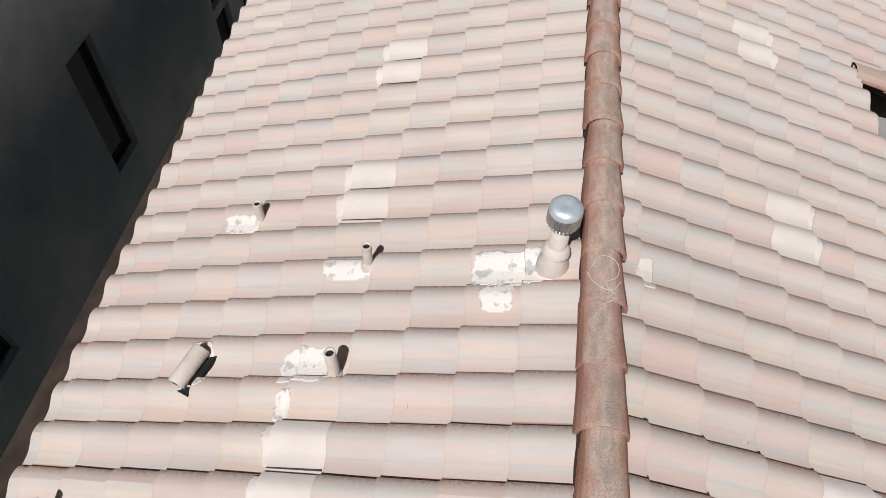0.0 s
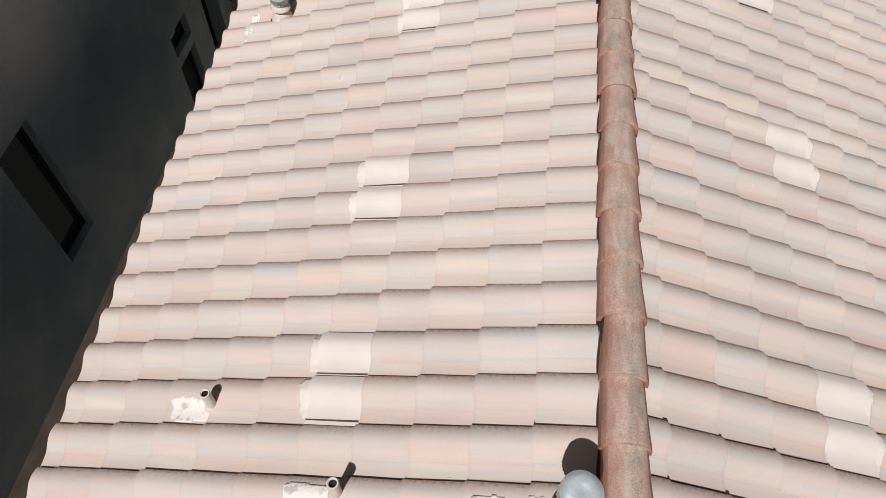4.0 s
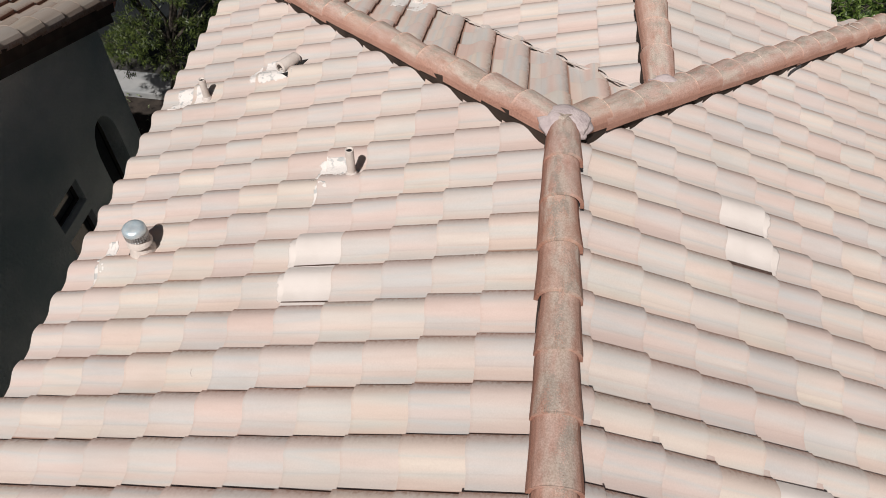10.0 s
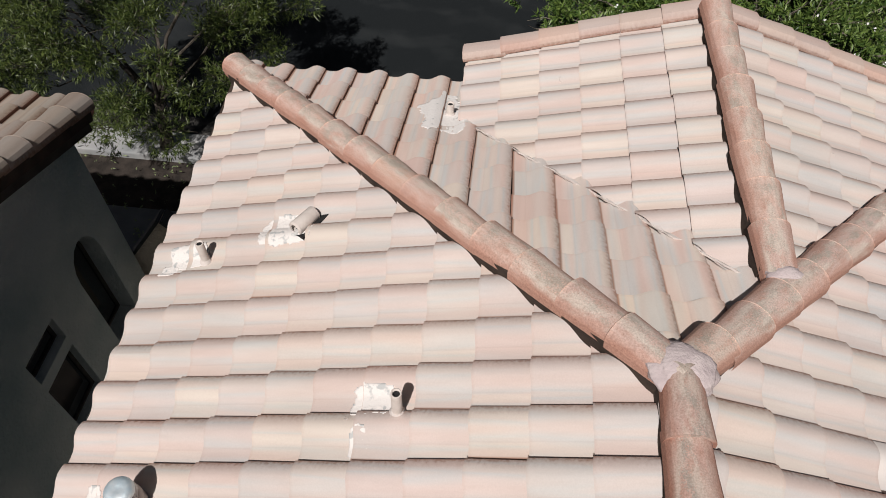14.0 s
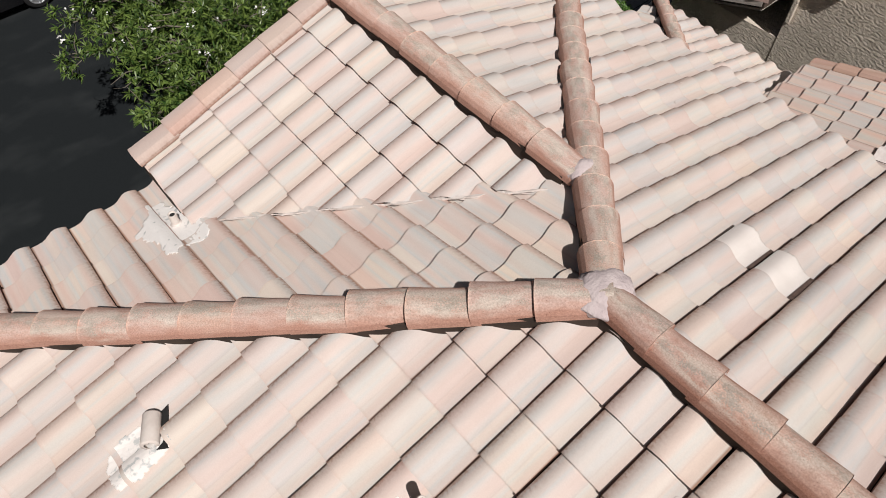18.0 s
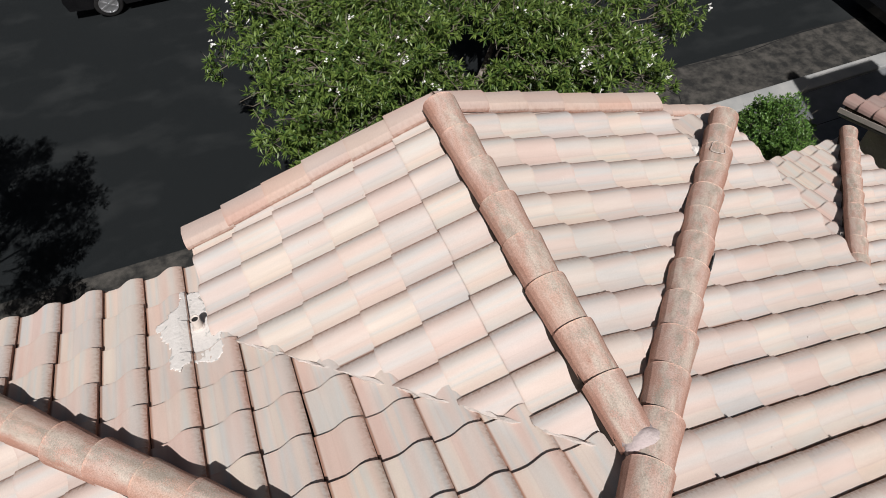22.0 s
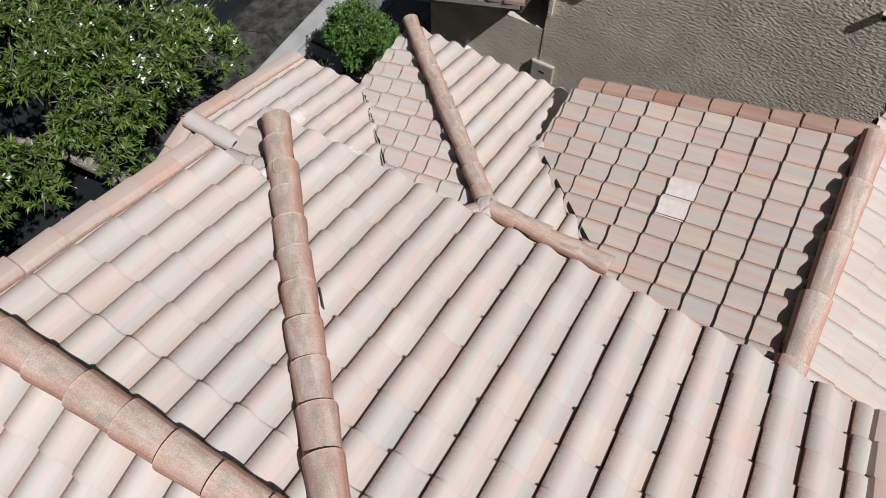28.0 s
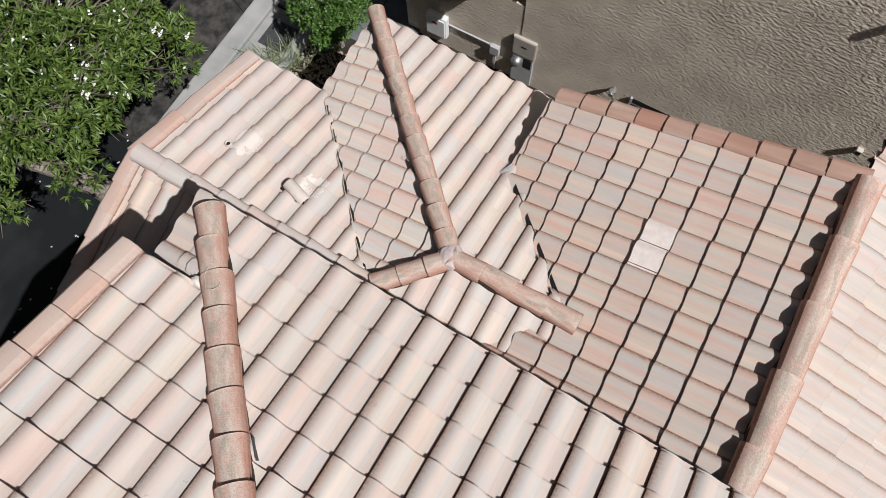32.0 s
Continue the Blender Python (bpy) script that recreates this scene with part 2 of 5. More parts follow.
BRICK = [(0.34, (0.42, 0.255, 0.20)), (0.45, (0.49, 0.335, 0.28)), (0.55, (0.43, 0.29, 0.235)), (0.66, (0.55, 0.43, 0.37))]
CAPS = [(0.3, (0.53, 0.354, 0.294)), (0.42, (0.583, 0.425, 0.366)), (0.5, (0.583, 0.452, 0.4)), (0.58, (0.562, 0.409, 0.35)), (0.74, (0.541, 0.371, 0.311))]
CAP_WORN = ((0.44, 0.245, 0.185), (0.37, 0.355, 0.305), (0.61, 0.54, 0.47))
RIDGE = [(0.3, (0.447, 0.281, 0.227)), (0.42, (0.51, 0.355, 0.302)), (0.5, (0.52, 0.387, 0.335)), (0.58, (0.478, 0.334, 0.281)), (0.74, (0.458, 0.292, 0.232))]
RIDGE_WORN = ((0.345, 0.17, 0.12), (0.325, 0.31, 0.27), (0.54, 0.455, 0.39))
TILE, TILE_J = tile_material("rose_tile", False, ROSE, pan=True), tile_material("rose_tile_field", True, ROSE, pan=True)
# redder tile with some shade of the dim lower slopes mixed into its tints
TILE_D, TILE_DJ = [tile_material(n, j, DUSK, grime=(0.44, 0.28, 0.225), pan=True) for n, j in (("shaded_red_tile", False), ("shaded_red_tile_field", True))]
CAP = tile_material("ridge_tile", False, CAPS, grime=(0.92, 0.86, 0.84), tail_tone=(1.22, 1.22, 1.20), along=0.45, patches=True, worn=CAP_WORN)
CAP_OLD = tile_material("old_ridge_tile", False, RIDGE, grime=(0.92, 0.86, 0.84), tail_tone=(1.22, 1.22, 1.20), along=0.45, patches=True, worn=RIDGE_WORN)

# rose tile brightened by colour for the slopes turned from the sun
TILE_V, TILE_VJ = tile_material("brightened_tile", False, VALE, pan=True), tile_material("brightened_tile_field", True, VALE, pan=True)
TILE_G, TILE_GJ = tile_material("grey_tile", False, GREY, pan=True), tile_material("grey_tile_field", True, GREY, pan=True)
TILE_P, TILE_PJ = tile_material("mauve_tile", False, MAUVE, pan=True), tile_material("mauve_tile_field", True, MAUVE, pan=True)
CAP_MAUVE = tile_material("mauve_cap", False, [(0.30, (0.36, 0.24, 0.22)), (0.50, (0.42, 0.30, 0.275)), (0.72, (0.46, 0.35, 0.32))])
CAP_PALE, CAP_GREY, RAKE = tile_material("pale_cap", False, ROSE), tile_material("grey_cap", False, GREY), tile_material("rake_terracotta", False, TERRA, along=0.4)
RAKE_RED = tile_material("rake_brick_red", False, BRICK, along=0.4)
WHITE_ROSE = make("rosy_white_tile_paint", (0.70, 0.625, 0.59), 0.75, (0.78, 0.71, 0.675), 14.0, bump=0.3, bump_scale=60)
WHITE = make("white_tile_paint", (0.66, 0.605, 0.565), 0.75, (0.71, 0.655, 0.615), 5.0, bump=0.12, bump_scale=40)
SEALANT = make("cream_sealant", (0.60, 0.54, 0.50), 0.75, (0.68, 0.62, 0.58), 9.0, bump=0.5, bump_scale=60)
SEALANT_W = make("white_sealant", (0.48, 0.485, 0.475), 0.7, (0.76, 0.72, 0.685), 15.0, detail=9.0, bump=0.5, bump_scale=45, mixlo=0.385, mixhi=0.455)
SEALANT_B = make("bright_sealant", (0.50, 0.50, 0.485), 0.7, (0.79, 0.76, 0.73), 14.0, detail=9.0, bump=0.4, bump_scale=45, mixlo=0.33, mixhi=0.39)
PAINT = make("pipe_paint", (0.62, 0.55, 0.50), 0.7, (0.68, 0.62, 0.57), 20.0, bump=0.2)
# strip colour holding both dirt and shade of the gap by a raised tile
JOINT = make("joint_dirt_and_shade", (0.07, 0.045, 0.037), 0.95, (0.11, 0.075, 0.062), 30.0)
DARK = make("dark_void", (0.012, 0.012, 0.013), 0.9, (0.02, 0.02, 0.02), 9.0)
GALV = make("galvanised_metal", (0.42, 0.43, 0.44), 0.45, (0.52, 0.52, 0.52), 30.0, metal=0.85)
# the sky's reflection is put into this pale blue base colour
METAL = make("bright_metal", (0.58, 0.70, 0.76), 0.40, (0.76, 0.83, 0.86), 18.0, metal=0.45, bump=0.5, bump_scale=14)
BRONZE = make("bronze_frame", (0.05, 0.045, 0.04), 0.5, (0.07, 0.06, 0.05), 10.0)
GLASS = make("window_glass", (0.02, 0.022, 0.024), 0.06, spec=0.6)
DARKWOOD = make("dark_board", (0.04, 0.035, 0.03), 0.8, (0.06, 0.05, 0.045), 6.0)
TRIM = make("pale_trim", (0.52, 0.47, 0.42), 0.85, (0.60, 0.55, 0.50), 6.0, bump=0.3)
BOXGREY = make("cabinet_grey", (0.44, 0.40, 0.355), 0.6, (0.50, 0.455, 0.41), 5.0)
BOXPALE = make("conduit_grey", (0.42, 0.43, 0.44), 0.6, (0.48, 0.49, 0.5), 8.0)
WHITEBOX = make("white_plastic", (0.72, 0.74, 0.76), 0.45, (0.78, 0.79, 0.80), 6.0)
REDMARK = make("red_label", (0.35, 0.03, 0.03), 0.6)
# concrete darkened and blued to hold the shade over driveway and path
DRIVE = make("driveway_concrete", (0.13, 0.14, 0.15), 0.85, (0.18, 0.19, 0.20), 2.5, bump=0.3)
GRAVEL = make("tan_gravel", (0.30, 0.25, 0.20), 0.9, (0.45, 0.40, 0.34), 40.0)
DARKMETAL = make("cover_metal", (0.05, 0.055, 0.06), 0.6, (0.07, 0.07, 0.075), 12.0, bump=0.5)
STUCCO_W = make("grey_green_stucco", (0.36, 0.44, 0.45), 0.95, (0.56, 0.60, 0.59), 0.9, detail=8.0, bump=1.0, bump_scale=22, relief=0.022)
STUCCO_H = make("grey_stucco", (0.30, 0.30, 0.29), 0.95, (0.36, 0.35, 0.34), 1.8, bump=0.8, bump_scale=28)
FELT = make("roofing_felt", (0.034, 0.024, 0.019), 0.9, (0.06, 0.042, 0.033), 5.0, bump=0.3)
MORTAR = make("ridge_mortar", (0.50, 0.42, 0.42), 0.9, (0.58, 0.50, 0.49), 14.0, bump=0.8, bump_scale=45)
STUCCO = make("tan_stucco", (0.59, 0.525, 0.435), 0.95, (0.73, 0.65, 0.545), 1.6, detail=9.0, bump=1.0, bump_scale=22, stretch=(1.0, 0.72, 1.3), relief=0.037)
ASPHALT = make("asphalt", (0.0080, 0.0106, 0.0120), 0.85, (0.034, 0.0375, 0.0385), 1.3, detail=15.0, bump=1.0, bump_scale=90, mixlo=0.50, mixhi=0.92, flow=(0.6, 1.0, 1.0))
CONCRETE = make("pale_concrete", (0.30, 0.31, 0.31), 0.9, (0.40, 0.40, 0.39), 2.0, bump=0.3)
EARTH = make("planting_earth", (0.022, 0.018, 0.015), 0.95, (0.05, 0.04, 0.033), 5.0, bump=1.0, bump_scale=30)
BARK = make("bark", (0.15, 0.125, 0.105), 0.95, (0.36, 0.32, 0.28), 16.0, bump=1.0, bump_scale=38, relief=0.04)


BARK_D = make("dark_bark", (0.045, 0.038, 0.03), 0.95, (0.10, 0.085, 0.07), 16.0, bump=1.0, bump_scale=38, relief=0.03)
TWIG = make("grey_twig", (0.11, 0.095, 0.07), 0.9, (0.20, 0.18, 0.145), 14.0)


def leaf_material(name, dark, light):
    m = make(name, dark, 0.42, light, 3.0, spec=0.4)
    t = m.node_tree
    rnd = t.nodes.new("ShaderNodeNewGeometry").outputs["Random Per Island"]
    r = t.nodes.new("ShaderNodeValToRGB")
    r.color_ramp.elements[0].color, r.color_ramp.elements[1].color = (*dark, 1), (*light, 1)
    t.links.new(rnd, r.inputs[0])
    b = t.nodes["Principled BSDF"]
    t.links.new(r.outputs[0], b.inputs["Base Color"])
    return m


LEAF = leaf_material("oleander_leaf", (0.026, 0.062, 0.012), (0.15, 0.215, 0.047))
LEAF_D = leaf_material("street_tree_leaf", (0.022, 0.038, 0.009), (0.09, 0.118, 0.027))
LEAF_B = leaf_material("shrub_leaf", (0.03, 0.082, 0.014), (0.13, 0.235, 0.05))
GRASS = leaf_material("pale_grass", (0.10, 0.14, 0.05), (0.30, 0.36, 0.17))
PETAL = make("white_petal", (0.80, 0.80, 0.78), 0.6)


# ---- mesh helpers ----
def mesh_of(name, verts, faces, material, uvs=None, smooth=None):
    me = bpy.data.meshes.new(name)
    me.from_pydata([tuple(v) for v in verts], [], faces)
    if uvs is not None:
        lay = me.uv_layers.new(name="UVMap")
        idx = np.empty(len(me.loops), dtype=np.int32)
        me.loops.foreach_get("vertex_index", idx)
        lay.data.foreach_set("uv", np.asarray(uvs, dtype=np.float32)[idx].ravel())
    if smooth is not None:
        me.polygons.foreach_set("use_smooth", smooth)
    me.materials.append(material)
    me.update()
    if smooth is not None:
        me.set_sharp_from_angle(angle=radians(20))
    return me


def finish(bm, name, material, smooth=False):
    me = bpy.data.meshes.new(name)
    bm.normal_update()
    bm.to_mesh(me)
    bm.free()
    me.materials.append(material)
    if smooth:
        me.polygons.foreach_set("use_smooth", [True] * len(me.polygons))
    return me


def part(name, bm, material, parent, label="", smooth=False):
    ob = new(name, finish(bm, name, material, smooth) if isinstance(bm, bmesh.types.BMesh) else bm)
    ob.parent = parent
    if label:
        ob["label"] = label
    return ob


def box_bm(x0, x1, y0, y1, z0, z1, bevel=0.0):
    bm = bmesh.new()
    bmesh.ops.create_cube(bm, size=1.0, matrix=Matrix.Translation(((x0 + x1) / 2, (y0 + y1) / 2, (z0 + z1) / 2)) @ Matrix.Diagonal((x1 - x0, y1 - y0, z1 - z0, 1)))
    if bevel:
        bmesh.ops.bevel(bm, geom=bm.edges[:], offset=bevel, segments=2, affect="EDGES", profile=0.6)
    return bm


def prism_bm(poly, top, thick):
    """A slab over a plan polygon; top(x, y) gives its upper height."""
    bm = bmesh.new()
    up = [bm.verts.new((x, y, top(x, y))) for x, y in poly]
    lo = [bm.verts.new((x, y, top(x, y) - thick)) for x, y in poly]
    bm.faces.new(up)
    bm.faces.new(lo[::-1])
    for i in range(len(poly)):
        j = (i + 1) % len(poly)
        bm.faces.new((up[i], lo[i], lo[j], up[j]))
    bmesh.ops.recalc_face_normals(bm, faces=bm.faces[:])
    return bm


# ---- roof tiles ----
BARREL, CREST, RISE, THICK, LIFT, LONG = 0.205, 0.085, 0.054, 0.025, 0.028, EXPO + 0.05


def profile(u):
    """Height of the tile across its width: a round barrel with a raised free edge, a crease and a flat pan."""
    if u <= CREST:
        return RISE * (1 - 0.50 * (1 - max(u, 0.0) / CREST) ** 1.85)
    if u <= BARREL:
        q = (u - CREST) / (BARREL - CREST)
        return RISE * (0.78 * (0.5 + 0.5 * math.cos(math.pi * q)) + 0.22 * (1 - q * q))
    return -0.003 * math.sin(math.pi * min((u - BARREL) / (PITCH - BARREL), 1.0))


US = [0.0, 0.010, 0.030, 0.058, 0.085, 0.115, 0.145, 0.175, BARREL, 0.250, PITCH - 0.003]


def tile_geometry(jit=0.0):
    """Vertices, faces and uv of one tile: u across, v up the slope, n out; origin at the tail's left corner, crest at n = 0."""
    vs, uv, fs, sm = [], [], [], []
    k = len(US)
    for v in (0.0, LONG):
        for u in US:
            vs.append((u, v, profile(u) - RISE + (LIFT + jit) * (1 - v / EXPO)))
            uv.append((u / PITCH, v / EXPO))
    for i in range(k - 1):
        fs.append((i, i + 1, k + i + 1, k + i))
        sm.append(True)
    base = len(vs)
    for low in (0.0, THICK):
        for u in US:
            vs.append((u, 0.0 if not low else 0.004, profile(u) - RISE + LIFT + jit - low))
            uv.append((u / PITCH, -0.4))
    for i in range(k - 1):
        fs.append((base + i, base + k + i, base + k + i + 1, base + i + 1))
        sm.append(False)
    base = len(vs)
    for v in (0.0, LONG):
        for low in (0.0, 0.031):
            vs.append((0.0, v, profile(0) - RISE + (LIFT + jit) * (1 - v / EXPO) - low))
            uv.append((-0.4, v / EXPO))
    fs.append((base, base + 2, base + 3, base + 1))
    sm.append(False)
    return vs, fs, uv, sm


TILE_VARIANTS = [tile_geometry(j) for j in (0.0, 0.003, -0.003, 0.006)]
MIRRORED = [([(PITCH - a, b, c) for a, b, c in v], [f[::-1] for f in fs], uv, sm) for v, fs, uv, sm in TILE_VARIANTS]
SLOPES = {}


def slope(name, ref, down, z_ref, poly, material, joined_material, label, d_eave, limit=300, near=None, shift=0.0, pitch=PITCH, step=EXPO * COS, special=None, deck_poly=None, reach=0.03, mirror=False, valley=None, spread=None):
    """One roof slope. ref: a plan point on its upper line; down: the plan direction of fall; z_ref: crest height at ref;
    poly: its convex plan outline; d_eave: plan distance from ref to the eave; near: plan point whose nearest tiles stay single;
    spread: (column, wider pitch, slip): columns before that one are laid wider and slip down towards the eave."""
    down = Vector((*down, 0)).normalized()
    up_plan = -down
    right = Vector((up_plan.y, -up_plan.x, 0))
    ref = Vector((*ref, 0))

    def top(x, y):
        return z_ref - S * ((Vector((x, y, 0)) - ref) @ down)

    deck = tagged(new(name, finish(prism_bm(deck_poly or poly, lambda x, y: top(x, y) - RISE - 0.035, 0.09), name, FELT)), label, "roof", kind="structure")
    cx, cy = sum(p[0] for p in poly) / len(poly), sum(p[1] for p in poly) / len(poly)
    planes = []
    for i in range(len(poly)):
        a, b = Vector((*poly[i], 0)), Vector((*poly[(i + 1) % len(poly)], 0))
        n = Vector(((b - a).y, -(b - a).x, 0)).normalized()
        if n @ (Vector((cx, cy, 0)) - a) > 0:
            n = -n
        planes.append((a, n))
    v_axis = Vector((up_plan.x * COS, up_plan.y * COS, S * COS))
    n_axis = right.cross(v_axis)
    ds = [(Vector((*p, 0)) - ref) @ down for p in poly]
    rs = [(Vector((*p, 0)) - ref) @ right for p in poly]
    special = special or {}
    def lay(k, d):
        """Position along the eave, cover width and distance down of the tile in column k at nominal distance d."""
        if spread and k < spread[0]:
            n = spread[0] - k
            return spread[0] * pitch + shift - n * spread[1], spread[1], d + n * spread[2] * max(d, 0.0) / d_eave
        return k * pitch + shift, pitch, d

    cells = []
    c0 = math.floor((d_eave - max(ds)) / step) - 1
    for c in range(c0, int((d_eave - min(ds)) / step) + 2):
        k0, k1 = int((min(rs) - shift) // pitch) - 1, int((max(rs) - shift) // pitch) + 2
        for k in range(k0, k1):
            r, wide, d = lay(k, d_eave - c * step)
            corners = [ref + right * (r + a) + down * (d - b) for a, b in ((0, 0), (wide, 0), (wide, step + 0.05), (0, step + 0.05))]
            state = 1
            cuts = planes + [plane for plane, test in (valley or []) if test(corners[0].x)]
            for a, n in cuts:
                q = [(p - a) @ n for p in corners]
                if min(q) > -0.02:
                    state = 0
                    break
                if max(q) > reach:
                    state = 2
            if state:
                o = ref + right * r + down * d
                o.z = top(o.x, o.y)
                cells.append((state, o, c, k, cuts, wide))
    if near:
        cells.sort(key=lambda e: ((e[2], e[3]) not in special, (e[1].xy - Vector(near)).length))
    rng = random.Random(name)
    variants = MIRRORED if mirror else TILE_VARIANTS
    shared = [mesh_of("roof_tile", v, f, material, u, s) for v, f, u, s in variants]
    rot = Matrix((right, v_axis, n_axis)).transposed().to_4x4() @ Matrix.Diagonal((pitch / PITCH, step / (EXPO * COS), 1, 1))
    rest_v, rest_f, rest_uv, rest_s = [], [], [], []
    for i, (state, o, c, k, cuts, wide) in enumerate(cells):
        wob = Matrix.Rotation(rng.gauss(0, 0.006), 4, "Z") @ Matrix.Rotation(rng.gauss(0, 0.006), 4, "Y")
        m = Matrix.Translation(o + right * rng.gauss(0, 0.002) + down * rng.gauss(0, 0.004)) @ rot @ Matrix.Diagonal((wide / pitch, 1, 1, 1)) @ wob
        var = rng.randrange(4)
        me = shared[var]
        geo = variants[var]
        if (c, k) in special:
            v, f, u, s = variants[3]
            me = mesh_of("roof_tile", [(p[0], p[1], p[2] + 0.012) for p in v], f, special[(c, k)], u, s)
        if state == 2:
            bm = bmesh.new()
            bm.from_mesh(me)
            inv = m.inverted()
            for a, n in cuts:
                pa = inv @ (Vector((a.x, a.y, o.z)) + n * reach)
                nn = m.to_3x3().transposed() @ n
                bmesh.ops.bisect_plane(bm, geom=bm.verts[:] + bm.edges[:] + bm.faces[:], plane_co=pa, plane_no=nn, clear_outer=True)
            if not bm.faces:
                bm.free()
                continue
            me = bpy.data.meshes.new("roof_tile")
            bm.to_mesh(me)
            bm.free()
            if not me.materials:
                me.materials.append(material)
        if i < limit:
            t = new("roof_tile", me)
            t.parent = deck
            t.matrix_basis = m
            if (c, k) in special:
                t["label"] = "white-painted replacement tile"
                ua, ub = (0.004, 0.034 if name == "roof_slope_2" else 0.010) if mirror else (0.270, 0.277)
                q = [(u, v, -RISE + 0.008 + LIFT * (1 - v / EXPO) + 0.012) for u, v in ((ua, 0.004), (ub, 0.004), (ub, EXPO - 0.01), (ua, EXPO - 0.01))]
                gap = part("joint", mesh_of("joint", q + [(a, b, h - 0.012) for a, b, h in q], [(0, 1, 2, 3), (0, 4, 5, 1), (1, 5, 6, 2), (2, 6, 7, 3), (3, 7, 4, 0)], JOINT), None, deck, "dark strip for the dirty, shaded gap beside the painted barrel")
                gap.matrix_basis = m
        else:
            off = len(rest_v)
            if state == 2:
                rest_v += [m @ v.co for v in me.vertices]
                rest_f += [[off + j for j in p.vertices] for p in me.polygons]
                rest_s += [p.use_smooth for p in me.polygons]
                uvl = [(0.5, 0.5)] * len(me.vertices)
                for lp, u in zip(me.loops, me.uv_layers[0].data):
                    uvl[lp.vertex_index] = tuple(u.uv)
                rest_uv += uvl
            else:
                rest_v += [m @ Vector(v) for v in geo[0]]
                rest_f += [[off + j for j in f] for f in geo[1]]
                rest_uv += geo[2]
                rest_s += geo[3]
    if rest_v:
        r = new("roof_tiles", mesh_of("roof_tiles", rest_v, rest_f, joined_material, rest_uv, rest_s))
        r.parent = deck
        tagged(r, kind="stuff")
    SLOPES[name] = dict(ref=ref, right=right, down=down, top=top, v=v_axis, n=n_axis, shift=shift, pitch=pitch, step=step, d_eave=d_eave, mirror=mirror, spread=spread)
    return deck


# ---- ridge caps ----
def cap_mesh(length, w0, w1, h, material=None, lip=0.0):
    """A half-round tapered cap along +y: its wide lower end at y = 0, crest at z = 0."""
    vs, fs, uv, sm = [], [], [], []
    k = 11
    for j, (y, w) in enumerate(((0.0, w0), (0.018, w0), (length * 0.5, (w0 + w1) / 2), (length, w1))):
        for i in range(k):
            a = math.pi * i / (k - 1)
            q = 1 + (0.035 if j < 2 else 0.0)
            vs.append((-math.cos(a) * w / 2 * q, y, (math.sin(a) ** 0.8 - 1) * h + (0.014 if j < 2 else 0.008 - 0.02 * y / length)))
            uv.append((i / (k - 1), y / length))
    for j in range(3):
        for i in range(k - 1):
            fs.append((j * k + i, j * k + i + 1, (j + 1) * k + i + 1, (j + 1) * k + i))
            sm.append(True)
    base = len(vs)
    for q in (1.035, 0.86):
        for i in range(k):
            a = math.pi * i / (k - 1)
            vs.append((-math.cos(a) * w0 / 2 * q, 0.0, (math.sin(a) ** 0.8 * q - 1) * h + 0.014))
            uv.append((i / (k - 1), 0.0))
    for i in range(k - 1):
        fs.append((base + i, base + k + i, base + k + i + 1, base + i + 1))
        sm.append(False)
    return mesh_of("ridge_cap", vs, fs, material or CAP, uv, sm)


def cap_line(name, a, b, label, spacing=0.37, w=0.27, h=0.125, end=True, material=None):
    """Caps laid from a (low, wide end first) to b along the crest line."""
    a, b = Vector(a), Vector(b)
    way = (b - a).normalized()
    side = way.cross(Vector((0, 0, 1))).normalized()
    up = side.cross(way)
    rot = Matrix((side, way, up)).transposed().to_4x4()
    total = (b - a).length
    rng = random.Random(name)
    n = max(1, round(total / spacing))
    step = total / n
    vs, fs = [], []
    for j, y in enumerate((0.05, total - 0.02)):
        for x, z in ((-w * 0.43, -h - 0.12), (-w * 0.42, -h + 0.02), (-w * 0.2, -0.05), (w * 0.2, -0.05), (w * 0.42, -h + 0.02), (w * 0.43, -h - 0.12)):
            vs.append(a + side * x + way * y + up * z)
    for i in range(5):
        fs.append((i, i + 1, 7 + i, 6 + i))
    fs += [(5, 4, 3, 2, 1, 0), (6, 7, 8, 9, 10, 11)]
    bedob = tagged(new(name, mesh_of(name, vs, fs, FELT)), label, "roof ridge", kind="structure")
    meshes = [cap_mesh(step + 0.06 + q, w + q, w * 0.90 + q, h + q * 0.5, material) for q in (0.0, 0.008, -0.006)]
    for i in range(n):
        m = Matrix.Translation(a + way * (step * i) + side * rng.gauss(0, 0.004) + up * rng.gauss(0, 0.003)) @ rot @ Matrix.Rotation(rng.gauss(0, 0.018), 4, "Z") @ Matrix.Rotation(rng.gauss(0, 0.02), 4, "Y")
        o = new("ridge_cap", meshes[rng.randrange(3)])
        o.parent = bedob
        o.matrix_basis = m
    if end:
        bm = bmesh.new()
        bmesh.ops.create_uvsphere(bm, u_segments=16, v_segments=10, radius=1.0, matrix=Matrix.Translation(a + way * 0.02 - up * h) @ rot @ Matrix.Diagonal((w * 0.49, 0.07, h * 0.98, 1)))
        part("cap_end", bm, CAP, bedob, "rounded mortared end of the ridge caps", smooth=True)
    return bedob


# ---- plan numbers ----
RX, RZ, JY = 0.56, 6.235, 7.90            # main ridge line, its crest-plane height, its far end
EAVE_W, EAVE_E, EAVE_N, SOUTH = -3.18, 4.357, 11.86, -3.2
EAVE_T, STEP_W = -3.10, 0.3235          # tile eave and course step of the long west slope
WX, WY0, WY1 = 1.345, 8.72, 11.85         # gable wing ridge
WZ = RZ - S * (WX - RX)
